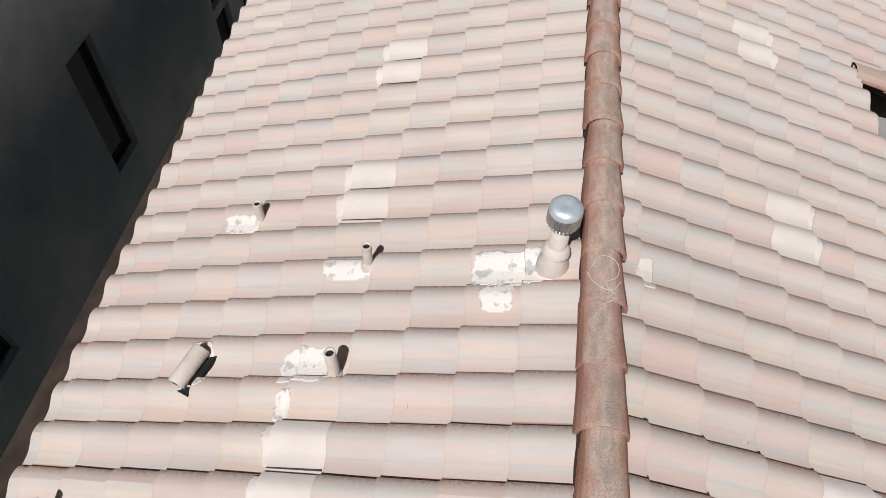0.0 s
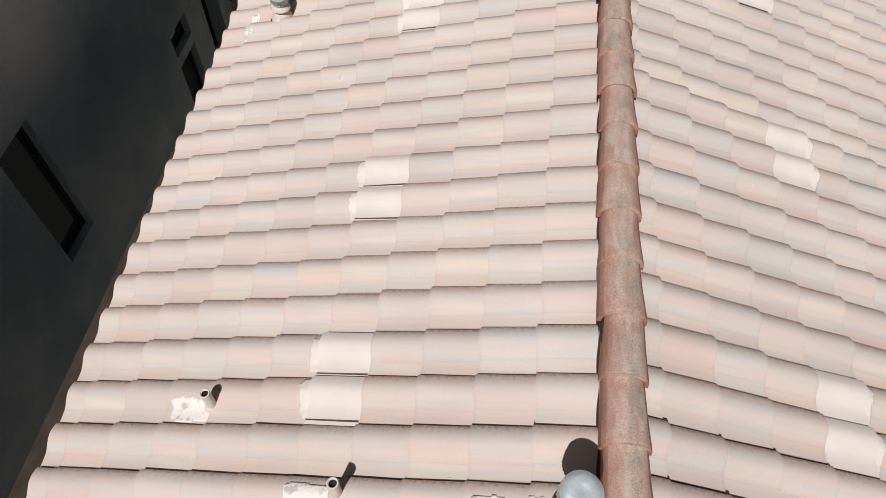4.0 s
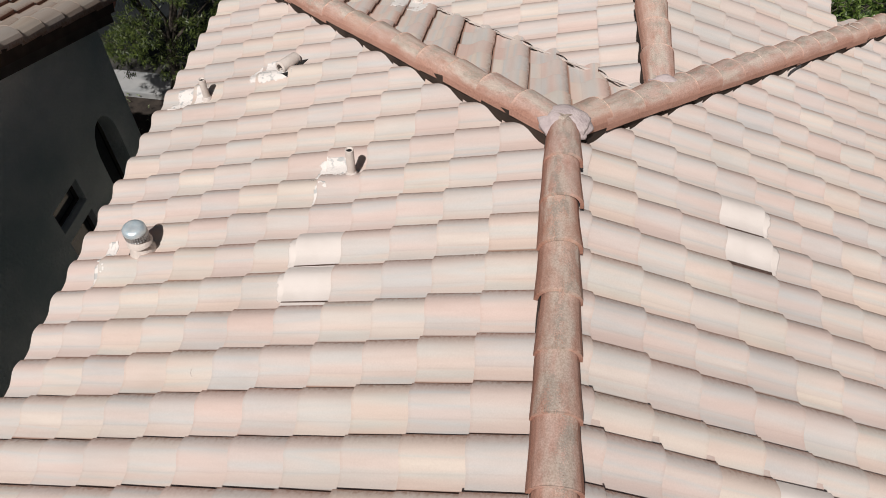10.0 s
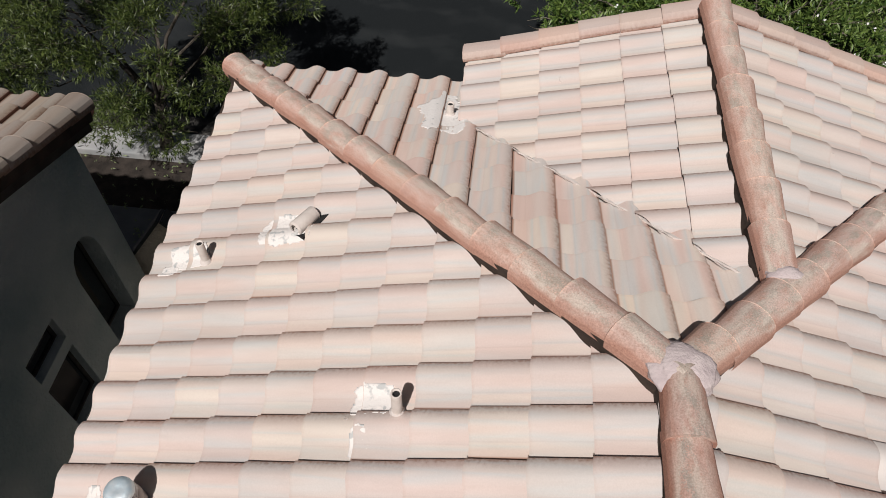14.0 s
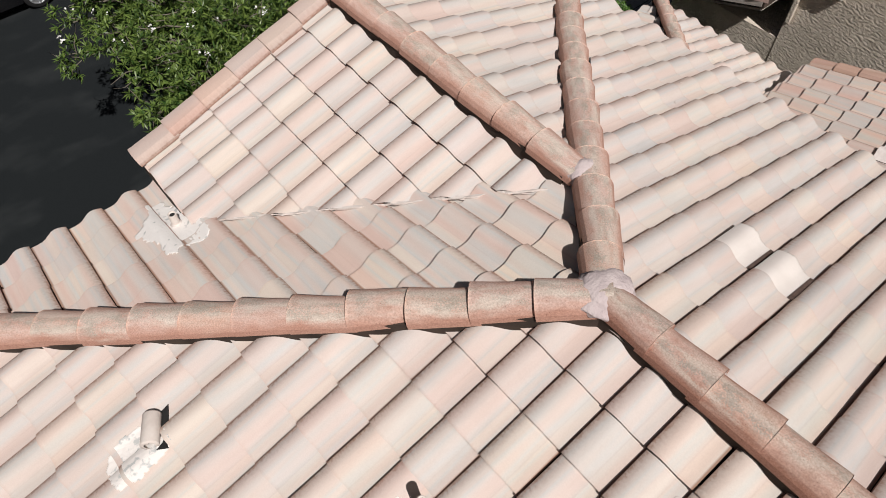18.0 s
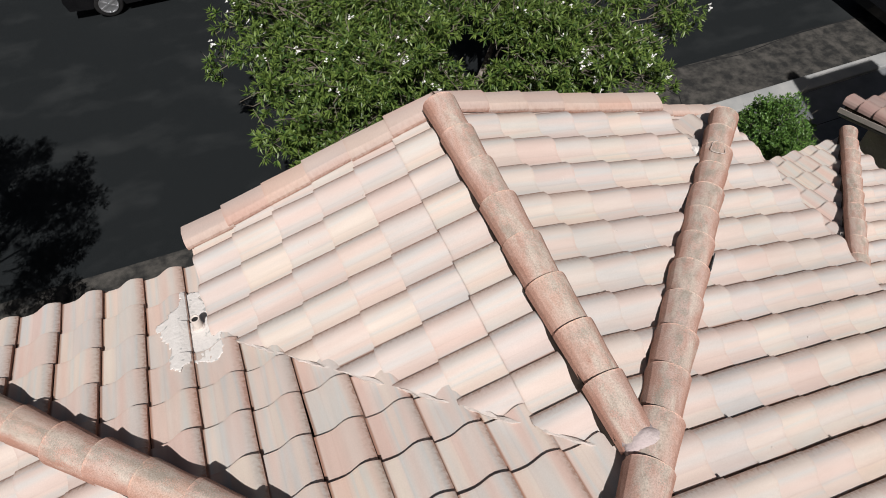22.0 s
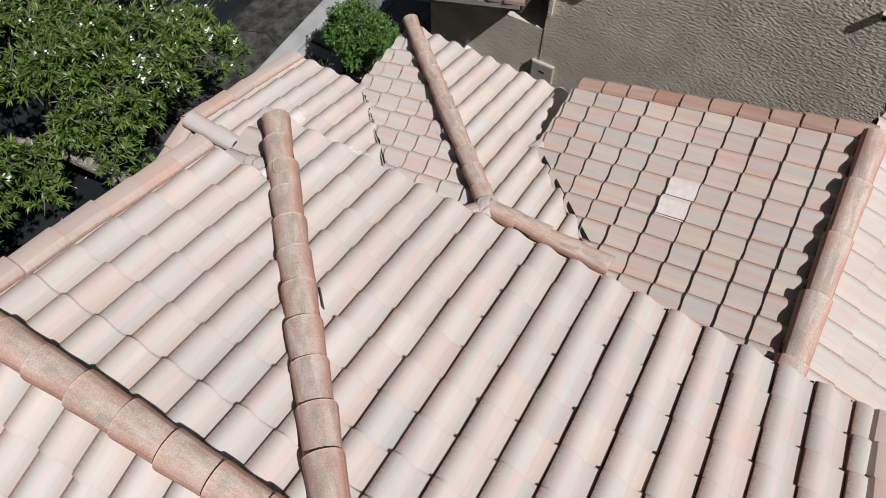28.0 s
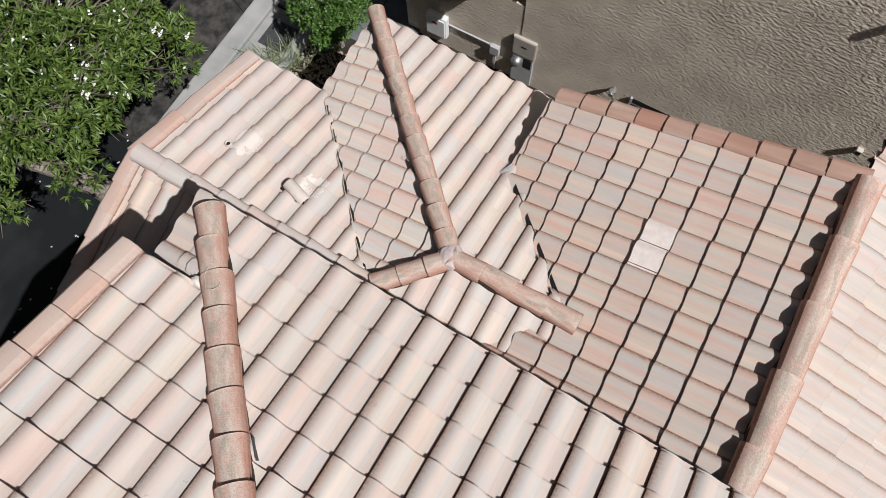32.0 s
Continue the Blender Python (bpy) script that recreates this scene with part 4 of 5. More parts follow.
for i, (x, y, a, c) in enumerate(((-1.95, 3.10, 0.075, 0.15), (-1.01, 2.585, 0.07, 0.17), (-1.10, 1.87, 0.12, 0.18), (0.06, 2.50, 0.13, 0.24), (-0.01, 2.30, 0.09, 0.10), (-1.85, 1.90, 0.17, 0.10),
                                  (-1.10, 7.86, 0.10, 0.14), (-1.14, 7.60, 0.10, 0.06), (-2.03, 9.33, 0.155, 0.23), (-2.80, 9.18, 0.11, 0.17), (-2.95, 9.05, 0.06, 0.07), (-2.80, 7.25, 0.11, 0.06), (-2.79, 7.00, 0.13, 0.05), (-1.19, 1.62, 0.09, 0.06))):
    smear("roof_slope_1", x, y, a, c, 50 + i, label="ragged white sealant round a vent", rough=0.5, material=SEALANT_W)
smear("roof_slope_3", -0.955, 11.04, 0.30, 0.52, 6.3, "ragged star of white sealant round a vent", SEALANT_B, lobes=5)
for i, (n, x, y, a, c) in enumerate((("roof_slope_9", 5.62, 13.0, 0.17, 0.20), ("roof_slope_9", 5.52, 11.86, 0.16, 0.18), ("roof_slope_16", 0.86, 2.55, 0.11, 0.05))):
    smear(n, x, y, a, c, 81 + i, label="ragged pale sealant round a vent", rough=0.85, material=WHITE)
pipe_vent("roof_slope_1", -1.82, 3.13, 0.20)
pipe_vent("roof_slope_1", -0.86, 2.607, 0.20)
pipe_vent("roof_slope_1", -0.92, 1.83, 0.23, 0.036, (-0.08, -0.06))
pipe_vent("roof_slope_1", -2.50, 0.94, 0.20)
pipe_vent("roof_slope_1", -0.93, 7.78, 0.24)
pipe_vent("roof_slope_1", -2.66, 9.13, 0.22)
pipe_vent("roof_slope_3", -0.925, 11.06, 0.13, 0.036)
elbow_vent("roof_slope_1", (-1.90, 1.75), (-1.82, 1.975), 0.060)
elbow_vent("roof_slope_1", (-1.905, 9.29), (-1.825, 9.45), 0.06)
elbow_vent("roof_slope_9", (5.28, 11.82), (5.345, 12.11), 0.082)
pipe_vent("roof_slope_9", 5.47, 13.12, 0.07, 0.04)
cap_vent("roof_slope_1", 0.287, 2.525, 0.52, 0.055, 0.092, 0.115, "white-painted flue with a round dented metal cap beside the ridge")
cap_vent("roof_slope_1", -2.49, 7.235, 0.29, 0.062, 0.085, 0.08, "small flue with a shiny banded metal cap near the eave", hole=True)


# ---- ground and walls ----
def slab(name, x0, x1, y0, y1, z0, z1, material, label, category, bevel=0.0):
    return tagged(new(name, finish(box_bm(x0, x1, y0, y1, z0, z1, bevel), name, material)), label, category, kind="structure")


slab("ground", -400, 400, -400, 400, GROUND - 0.5, GROUND - 0.10, EARTH, "bare earth ground reaching into the distance", "ground")
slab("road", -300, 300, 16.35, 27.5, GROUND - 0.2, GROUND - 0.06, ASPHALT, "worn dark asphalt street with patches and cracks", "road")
slab("kerb", 4.9, 300, 15.95, 16.35, GROUND - 0.2, GROUND + 0.06, CONCRETE, "pale concrete kerb and gutter along the street", "kerb", 0.03)
slab("kerb_west", -300, -2.0, 15.42, 16.12, GROUND - 0.2, GROUND + 0.05, CONCRETE, "pale concrete kerb walk dappled by the street tree", "kerb", 0.03)
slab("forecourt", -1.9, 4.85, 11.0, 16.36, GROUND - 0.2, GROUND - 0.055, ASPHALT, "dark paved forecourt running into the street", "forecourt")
slab("pavement", 4.9, 9.2, 14.95, 15.92, GROUND - 0.2, GROUND + 0.02, CONCRETE, "pale concrete pavement beside the planting", "pavement")
slab("driveway", 9.3, 16.0, 13.2, 15.93, GROUND - 0.2, GROUND, DRIVE, "concrete driveway slab with joints, toned dark for its shade", "driveway")
slab("path", -12.0, -1.95, 11.2, 14.1, GROUND - 0.2, GROUND - 0.02, DRIVE, "shaded concrete path between the houses", "path")
for y in (14.1, 15.0):
    slab("driveway_joint", 9.3, 16.0, y, y + 0.015, GROUND - 0.01, GROUND + 0.003, DARK, "dark joint across the driveway", "driveway joint")

GUTTER = make("gritty_gutter_asphalt", (0.022, 0.0225, 0.022), 0.9, (0.085, 0.080, 0.072), 5.0, detail=12.0, bump=1.0, bump_scale=60, mixlo=0.38, mixhi=0.68)
slab("gutter_strip_west", -300, -0.6, 16.125, 16.72, GROUND - 0.1, GROUND - 0.052, GUTTER, "sandy worn gutter strip beside the kerb walk", "road")
slab("gutter_strip", 5.5, 300, 16.36, 17.75, GROUND - 0.1, GROUND - 0.055, GUTTER, "gritty worn asphalt strip along the kerb", "road")
for pts in ([(8.8, 16.4), (9.0, 16.9), (8.7, 17.6), (8.9, 18.6), (8.4, 20.2)], [(9.4, 17.75), (11.2, 17.6), (13.0, 17.8), (15.2, 17.7)], [(1.0, 18.5), (1.6, 20.2), (1.3, 22.0), (2.0, 24.0)]):
    cu = bpy.data.curves.new("road_crack", "CURVE")
    cu.dimensions, cu.bevel_depth = "3D", 0.012
    sp = cu.splines.new("POLY")
    sp.points.add(len(pts) - 1)
    for q, (a, b) in zip(sp.points, pts):
        q.co = (a, b, GROUND - 0.058, 1.0)
    cu.materials.append(DARK)
    tagged(new("road_crack", cu), "thin dark tar-filled crack in the street", "crack", kind="structure")

# house walls under the roofs
slab("wall_house_1", EAVE_W + 0.45, EAVE_E - 0.5, SOUTH, EAVE_N - 0.55, GROUND - 0.15, 4.72, STUCCO_H, "grey stucco house walls under the tiled roof", "wall")
slab("wall_house_2", W_EAVE_W + 0.4, W_EAVE_E - 0.4, 11.3, WY1 - 0.12, GROUND - 0.15, 5.0, STUCCO_H, "grey stucco gable wall above the planting", "wall")
slab("wall_house_3", 2.9, K_EAVE - 0.4, 11.3, KY1 - 0.3, GROUND - 0.15, 2.15, STUCCO_H, "grey stucco entry wall under the low roof", "wall")
slab("wall_house_4", 3.8, E_EAVE_E - 0.4, 3.2, E_EAVE_N - 0.4, GROUND - 0.15, 2.1, STUCCO_H, "grey stucco walls under the lower roofs", "wall")

# west neighbour: a tall shaded wall with its roof verge
NWX = -4.78


def verge(y):
    return 4.52 + S * (11.0 - y) if y > 1.0 else 4.52 + S * (9.0 + y)


def cut_wall(name, x0, x1, outline, holes, material, label):
    """A wall in the y-z plane with openings cut right through; holes are outlines."""
    bm = bmesh.new()
    edges = []
    for loop in [outline] + holes:
        vs = [bm.verts.new((x1, y, z)) for y, z in loop]
        edges += [bm.edges.new((vs[i], vs[(i + 1) % len(vs)])) for i in range(len(vs))]
    bmesh.ops.triangle_fill(bm, use_beauty=True, use_dissolve=False, edges=edges)
    keep = bm.faces[:]
    if holes:
        for f in keep:
            c = f.calc_center_median()
            for h in holes:
                n = len(h)
                if sum(((h[i][1] > c.z) != (h[(i + 1) % n][1] > c.z)) and (c.y < (h[(i + 1) % n][0] - h[i][0]) * (c.z - h[i][1]) / (h[(i + 1) % n][1] - h[i][1]) + h[i][0]) for i in range(n) if h[i][1] != h[(i + 1) % n][1]) % 2:
                    bm.faces.remove(f)
                    break
    ext = bmesh.ops.extrude_face_region(bm, geom=bm.faces[:])
    for v in [g for g in ext["geom"] if isinstance(g, bmesh.types.BMVert)]:
        v.co.x = x0
    bmesh.ops.recalc_face_normals(bm, faces=bm.faces[:])
    return tagged(new(name, finish(bm, name, material)), label, "wall", kind="structure")


def rect(y0, y1, z0, z1):
    return [(y0, z0), (y1, z0), (y1, z1), (y0, z1)]


ARCH = [(9.97, 2.0), (10.50, 2.0), (10.50, 3.25)] + [(10.235 + 0.265 * math.cos(a * math.pi / 8), 3.25 + 0.40 * math.sin(a * math.pi / 8)) for a in range(1, 8)] + [(9.97, 3.25)]
WINDOWS_W = [rect(5.41, 5.98, 3.04, 4.70), rect(2.35, 2.93, 3.02, 4.34), rect(8.86, 9.43, 3.06, 3.42), rect(8.86, 9.43, 2.0, 2.90)]
cut_wall("wall_west", NWX - 0.22, NWX, [(-8, GROUND - 0.15), (10.9, GROUND - 0.15), (10.9, verge(10.9)), (1.0, verge(1.001)), (-8, verge(-8))], WINDOWS_W + [ARCH], STUCCO_W, "shaded grey-green stucco side wall of the next house")
_g = bmesh.new()
_pts = [(-4.95, GROUND - 0.15), (-4.95, 2.30), (-4.31, 3.16), (-4.09, 2.88), (-2.75, 2.50), (-2.75, GROUND - 0.15)]
_f = _g.faces.new([_g.verts.new((x, 11.15, z)) for x, z in _pts])
_e = bmesh.ops.extrude_face_region(_g, geom=[_f])
for v in [k for k in _e["geom"] if isinstance(k, bmesh.types.BMVert)]:
    v.co.y = 11.0
bmesh.ops.recalc_face_normals(_g, faces=_g.faces[:])
GW = tagged(new("garden_wall", finish(_g, "garden_wall", STUCCO)), "beige stucco garden wall with a peaked top and black coping", "garden wall", kind="structure")
for (xa, za), (xb, zb) in zip(_pts[1:4], _pts[2:5]):
    q = bmesh.new()
    up = Vector((-(zb - za), 0, xb - xa)).normalized() * 0.045
    loop = [(xa, 10.97, za), (xb, 10.97, zb), (xb, 11.18, zb), (xa, 11.18, za)]
    lo = [q.verts.new(Vector(p) + up * 0.1) for p in loop]
    hi = [q.verts.new(Vector(p) + up) for p in loop]
    q.faces.new(lo[::-1])
    q.faces.new(hi)
    for k in range(4):
        q.faces.new((lo[k], lo[(k + 1) % 4], hi[(k + 1) % 4], hi[k]))
    bmesh.ops.recalc_face_normals(q, faces=q.faces[:])
    part("coping", q, DARKMETAL, GW, "black coping strip")
slab("wall_west_return", -9.5, NWX - 0.23, 10.68, 10.9, GROUND - 0.15, 4.3, STUCCO_W, "shaded stucco front wall of the next house", "wall")


def window(name, y0, y1, z0, z1, x, label, rails=1):
    w = tagged(new(name, finish(box_bm(x - 0.06, x - 0.05, y0 + 0.01, y1 - 0.01, z0 + 0.01, z1 - 0.01), name, DARK)), label, "window", kind="structure")
    for n, bm in (("window_frame", box_bm(x - 0.05, x - 0.02, y0, y0 + 0.035, z0, z1)), ("window_frame", box_bm(x - 0.05, x - 0.02, y1 - 0.035, y1, z0, z1)),
                  ("window_frame", box_bm(x - 0.05, x - 0.021, y0 + 0.035, y1 - 0.035, z0, z0 + 0.035)), ("window_frame", box_bm(x - 0.05, x - 0.021, y0 + 0.035, y1 - 0.035, z1 - 0.035, z1))):
        part(n, bm, BRONZE, w)
    part("pane", box_bm(x - 0.045, x - 0.040, y0 + 0.035, y1 - 0.035, z0 + 0.035, z1 - 0.035), GLASS, w, "dark reflecting pane")
    if rails:
        part("meeting_rail", box_bm(x - 0.04, x - 0.018, y0 + 0.035, y1 - 0.035, (z0 + z1) / 2 - 0.015, (z0 + z1) / 2 + 0.015), BRONZE, w)
    return w


window("window_1", 5.41, 5.98, 3.04, 4.70, NWX - 0.08, "tall dark window with a bronze frame in the shaded wall", 0)
window("window_2", 2.35, 2.93, 3.02, 4.34, NWX - 0.08, "dark window with a bronze frame in the shaded wall")
window("window_3", 8.86, 9.43, 3.06, 3.42, NWX - 0.08, "small high dark window in the shaded wall", 0)
window("window_4", 8.86, 9.43, 2.0, 2.90, NWX - 0.08, "dark window reflecting the ground in the shaded wall", 0)
window("window_5", 9.97, 10.50, 2.0, 3.66, NWX - 0.20, "deep arched dark window in the shaded wall", 0)

SPOUT = empty_at("wall_spout", (NWX, 5.87, 5.33), "small pale spout on the shaded wall", "spout")
part("spout_pipe", tube_bm([(0.022, 0), (0.022, 0.11), (0.015, 0.112)], sides=12), PAINT, SPOUT).matrix_basis = Matrix.Rotation(radians(90), 4, "Y")
part("spout_flange", tube_bm([(0.045, 0), (0.042, 0.012), (0.022, 0.014)], sides=16), PAINT, SPOUT).matrix_basis = Matrix.Rotation(radians(90), 4, "Y")

# its roof falls to the street, with a rake along the wall top
slope("roof_slope_17", (0, 1.0), (0, -1), verge(1.0) + 0.33, [(-10.5, 1.0), (NWX, 1.0), (NWX, -8.2), (-10.5, -8.2)], TILE_G, TILE_GJ,
      "far grey-brown barrel-tiled slope of the house next door", 9.2, limit=60)
slope("roof_slope_14", (0, 6.0), (0, 1), verge(6.0) + 0.33, [(-10.5, 1.0), (NWX + 0.0, 1.0), (NWX + 0.0, 11.25), (-10.5, 11.25)], TILE_G, TILE_GJ,
      "grey-brown barrel-tiled roof of the house next door", 5.25, near=(-5, 10.5), limit=200)
cap_line("roof_verge_1", (NWX + 0.06, 11.22, verge(11.22) + 0.40), (NWX + 0.06, 1.1, verge(1.1) + 0.40), "grey-brown barrel verge caps along the neighbour's gable", spacing=0.35, w=0.30, h=0.14, material=CAP_GREY, end=True)
tagged(new("fascia_board", finish(prism_bm([(NWX + 0.004, 1.1), (NWX + 0.12, 1.1), (NWX + 0.12, 11.1), (NWX + 0.004, 11.1)], lambda x, y: verge(y) + 0.24, 0.26), "fascia_board", DARKWOOD)), "dark barge board under the neighbour's verge", "fascia", kind="structure")

# east neighbour: tall tan wall, low garage roof, window and meters
EWX = 10.1
WIN_E = rect(10.50, 10.95, 2.85, 4.6)
cut_wall("wall_east", EWX, EWX + 0.22, [(-8, GROUND - 0.15), (11.13, GROUND - 0.15), (11.13, 7.5), (-8, 7.5)], [WIN_E], STUCCO, "tan trowelled stucco wall of the house next door")
slab("wall_east_return", EWX + 0.23, 12.2, 10.91, 11.13, GROUND - 0.15, 7.0, STUCCO, "tan stucco return wall above the garage roof", "wall")
slab("wall_east_front", 12.21, 22, 10.91, 11.125, GROUND - 0.15, 6.25, STUCCO, "lower tan stucco front wall behind the garage roof", "wall")
slab("wall_garage", EWX + 0.01, 16, 11.14, 13.45, GROUND - 0.15, 1.50, STUCCO, "shaded tan stucco garage wall under the low roof", "wall")
WE = tagged(new("window_6", finish(box_bm(EWX + 0.14, EWX + 0.16, 10.48, 10.97, 2.83, 4.62), "window_6", DARK)), "narrow dark window with a thick pale moulded surround", "window", kind="structure")
part("pane", box_bm(EWX + 0.10, EWX + 0.11, 10.50, 10.95, 2.85, 4.6), GLASS, WE, "dark reflecting pane")
for bm in (box_bm(EWX - 0.10, EWX + 0.02, 10.36, 10.505, 2.70, 4.75, 0.03), box_bm(EWX - 0.10, EWX + 0.02, 10.945, 11.09, 2.70, 4.75, 0.03), box_bm(EWX - 0.098, EWX + 0.018, 10.505, 10.945, 2.70, 2.86, 0.03)):
    part("window_surround", bm, TRIM, WE, "thick pale moulded surround", smooth=False)
slope("roof_slope_15", (0, 11.2), (0, 1), 2.44, [(EWX - 0.36, 11.4), (EWX + 6.5, 11.4), (EWX + 6.5, 13.80), (EWX - 0.36, 13.80)], TILE_P, TILE_PJ,
      "low mauve-brown barrel-tiled garage roof, mostly shaded", 2.6, near=(EWX, 12.8), step=0.33)
cap_line("roof_verge_2", (EWX - 0.44, 13.80, 1.81), (EWX - 0.44, 11.4, 2.525), "mauve-brown barrel verge caps along the garage roof", spacing=0.33, w=0.30, h=0.14, material=CAP_MAUVE, end=False)


def garage(y):
    return 2.44 - S * (y - 11.2)


tagged(new("garage_fascia", finish(prism_bm([(EWX - 0.58, 11.4), (EWX - 0.49, 11.4), (EWX - 0.49, 13.78), (EWX - 0.58, 13.78)], lambda x, y: garage(y) + 0.015, 0.10), "garage_fascia", TRIM)), "pale fascia board under the garage verge", "fascia", kind="structure")
tagged(new("garage_soffit", finish(prism_bm([(EWX - 0.488, 11.4), (EWX + 0.0, 11.4), (EWX + 0.0, 13.78), (EWX - 0.488, 13.78)], lambda x, y: garage(y) - 0.17, 0.04), "garage_soffit", TRIM)), "pale soffit under the garage verge", "soffit", kind="structure")
slab("downspout", EWX - 0.07, EWX - 0.002, 11.02, 11.10, 1.9, 7.4, STUCCO, "tan painted downspout at the wall corner", "downspout", 0.01)

METER = empty_at("meter_cabinet", (EWX, 11.03, 0.2), "grey metal electric meter cabinet on the tan wall", "meter cabinet")
part("cabinet_door", box_bm(-0.055, -0.002, -0.22, 0.22, 0.10, 0.57, 0.006), BOXGREY, METER, "beige-grey flat cabinet door")
part("door_edge", box_bm(-0.066, -0.056, -0.205, 0.205, 0.115, 0.555, 0.004), BOXGREY, METER)
part("lower_cabinet", box_bm(-0.05, -0.002, -0.20, 0.20, -0.70, 0.09, 0.006), BOXPALE, METER, "grey lower cabinet")
part("cabinet_window", box_bm(-0.054, -0.051, -0.17, -0.02, -0.20, 0.05), DARK, METER, "dark window beside the meter")
part("label_plate", box_bm(-0.070, -0.067, -0.06, 0.05, 0.36, 0.39), DARK, METER, "small dark label plate")
o = part("meter_glass", tube_bm([(0.105, 0), (0.105, 0.05), (0.085, 0.10), (0.05, 0.125), (0.02, 0.13)], sides=24), GALV, METER, "round glass and metal meter dome", smooth=True)
o.matrix_basis = Matrix.Translation((-0.05, 0.10, -0.06)) @ Matrix.Rotation(radians(-90), 4, "Y")
JB = empty_at("junction_box", (EWX, 11.58, 0.10), "small grey junction box with conduit on the tan wall", "junction box")
part("box_body", box_bm(-0.09, -0.002, -0.09, 0.09, -0.10, 0.12, 0.008), BOXPALE, JB)
part("conduit", box_bm(-0.04, -0.01, -0.015, 0.015, -0.6, -0.1), BOXPALE, JB)
part("feed_conduit", box_bm(-0.04, -0.01, 0.09, 0.95, 0.06, 0.085), BOXPALE, JB)
TB = empty_at("telecom_box", (EWX, 12.75, 0.10), "white plastic utility box on the garage wall", "utility box")
part("housing", box_bm(-0.13, -0.002, -0.21, 0.21, -0.26, 0.28, 0.025), WHITEBOX, TB)
part("cover", box_bm(-0.155, -0.128, -0.19, 0.19, -0.22, 0.24, 0.012), WHITEBOX, TB)
part("label_plate", box_bm(-0.160, -0.156, -0.05, 0.05, 0.12, 0.17), REDMARK, TB, "small red and black label")
for y, z in ((5.80, 1.74), (6.64, 3.98)):
    P = empty_at("wall_drain", (EWX, y, z), "short square pale drain outlet on the tan wall", "drain outlet", "drain outlets on the tan wall")
    part("outlet", box_bm(-0.08, 0.0, -0.045, 0.045, -0.05, 0.05, 0.006), TRIM, P)
    part("outlet_mouth", box_bm(-0.084, -0.081, -0.03, 0.03, -0.035, 0.035), DARK, P)
SP = empty_at("wall_tap", (EWX, 9.35, 0.55), "weathered metal tap fitting on the tan wall", "wall tap")
part("tap_body", tube_bm([(0.03, 0), (0.028, 0.12), (0.045, 0.13), (0.04, 0.17)], sides=14), GALV, SP).matrix_basis = Matrix.Rotation(radians(-90), 4, "Y")
part("tap_handle", tube_bm([(0.055, 0), (0.055, 0.015), (0.02, 0.02)], sides=14), GALV, SP).matrix_basis = Matrix.Translation((-0.10, 0, 0.04))

# ---- planting ----
def leaf_mesh(name, tips, n_leaf, length, width, material, seed, spread=0.75, droop=0.2, scatter=0.22):
    """Whorls of lance-shaped leaves round many twig tips: each leaf a folded blade of four triangles."""
    rng = np.random.default_rng(seed)
    tips = np.asarray(tips, float)
    k = len(tips) * n_leaf
    base = np.repeat(tips[:, :3], n_leaf, 0) + rng.normal(0, length * scatter, (k, 3))
    axis = np.repeat(tips[:, 3:6], n_leaf, 0)
    side = rng.normal(0, 1, (k, 3))
    way = axis + side * spread
    way /= np.linalg.norm(way, axis=1)[:, None]
    way[:, 2] -= droop * rng.random(k)
    way /= np.linalg.norm(way, axis=1)[:, None]
    flat = np.cross(way, np.array([0, 0, 1.0]) + rng.normal(0, 0.35, (k, 3)))
    flat /= np.linalg.norm(flat, axis=1)[:, None] + 1e-9
    nrm = np.cross(flat, way)
    ln = length * rng.uniform(0.65, 1.2, (k, 1))
    wd = width * rng.uniform(0.8, 1.2, (k, 1))
    v = np.stack([base, base + way * ln * 0.45 + flat * wd / 2 + nrm * wd * 0.12, base + way * ln + nrm * (-ln * 0.1), base + way * ln * 0.45 - flat * wd / 2 + nrm * wd * 0.12, base + way * ln * 0.5], 1).reshape(-1, 3)
    q = np.arange(k) * 5
    tri = np.stack([np.stack([q, q + 1, q + 4], 1), np.stack([q + 1, q + 2, q + 4], 1), np.stack([q, q + 4, q + 3], 1), np.stack([q + 4, q + 2, q + 3], 1)], 1).reshape(-1, 3)
    me = bpy.data.meshes.new(name)
    me.vertices.add(len(v))
    me.vertices.foreach_set("co", v.astype(np.float32).ravel())
    me.loops.add(tri.size)
    me.loops.foreach_set("vertex_index", tri.astype(np.int32).ravel())
    me.polygons.add(len(tri))
    me.polygons.foreach_set("loop_start", (np.arange(len(tri)) * 3).astype(np.int32))
    me.materials.append(material)
    me.update(calc_edges=True)
    return me


def limb(bm, pts, radii, sides=8):
    rings = []
    for i, (p, r) in enumerate(zip(pts, radii)):
        p = Vector(p)
        t = (Vector(pts[min(i + 1, len(pts) - 1)]) - Vector(pts[max(i - 1, 0)])).normalized()
        a = t.orthogonal().normalized()
        c = t.cross(a)
        rings.append([bm.verts.new(p + (a * math.cos(2 * math.pi * k / sides) + c * math.sin(2 * math.pi * k / sides)) * r) for k in range(sides)])
    for a, c in zip(rings, rings[1:]):
        for k in range(sides):
            bm.faces.new((a[k], a[(k + 1) % sides], c[(k + 1) % sides], c[k]))
    bm.faces.new(rings[-1])


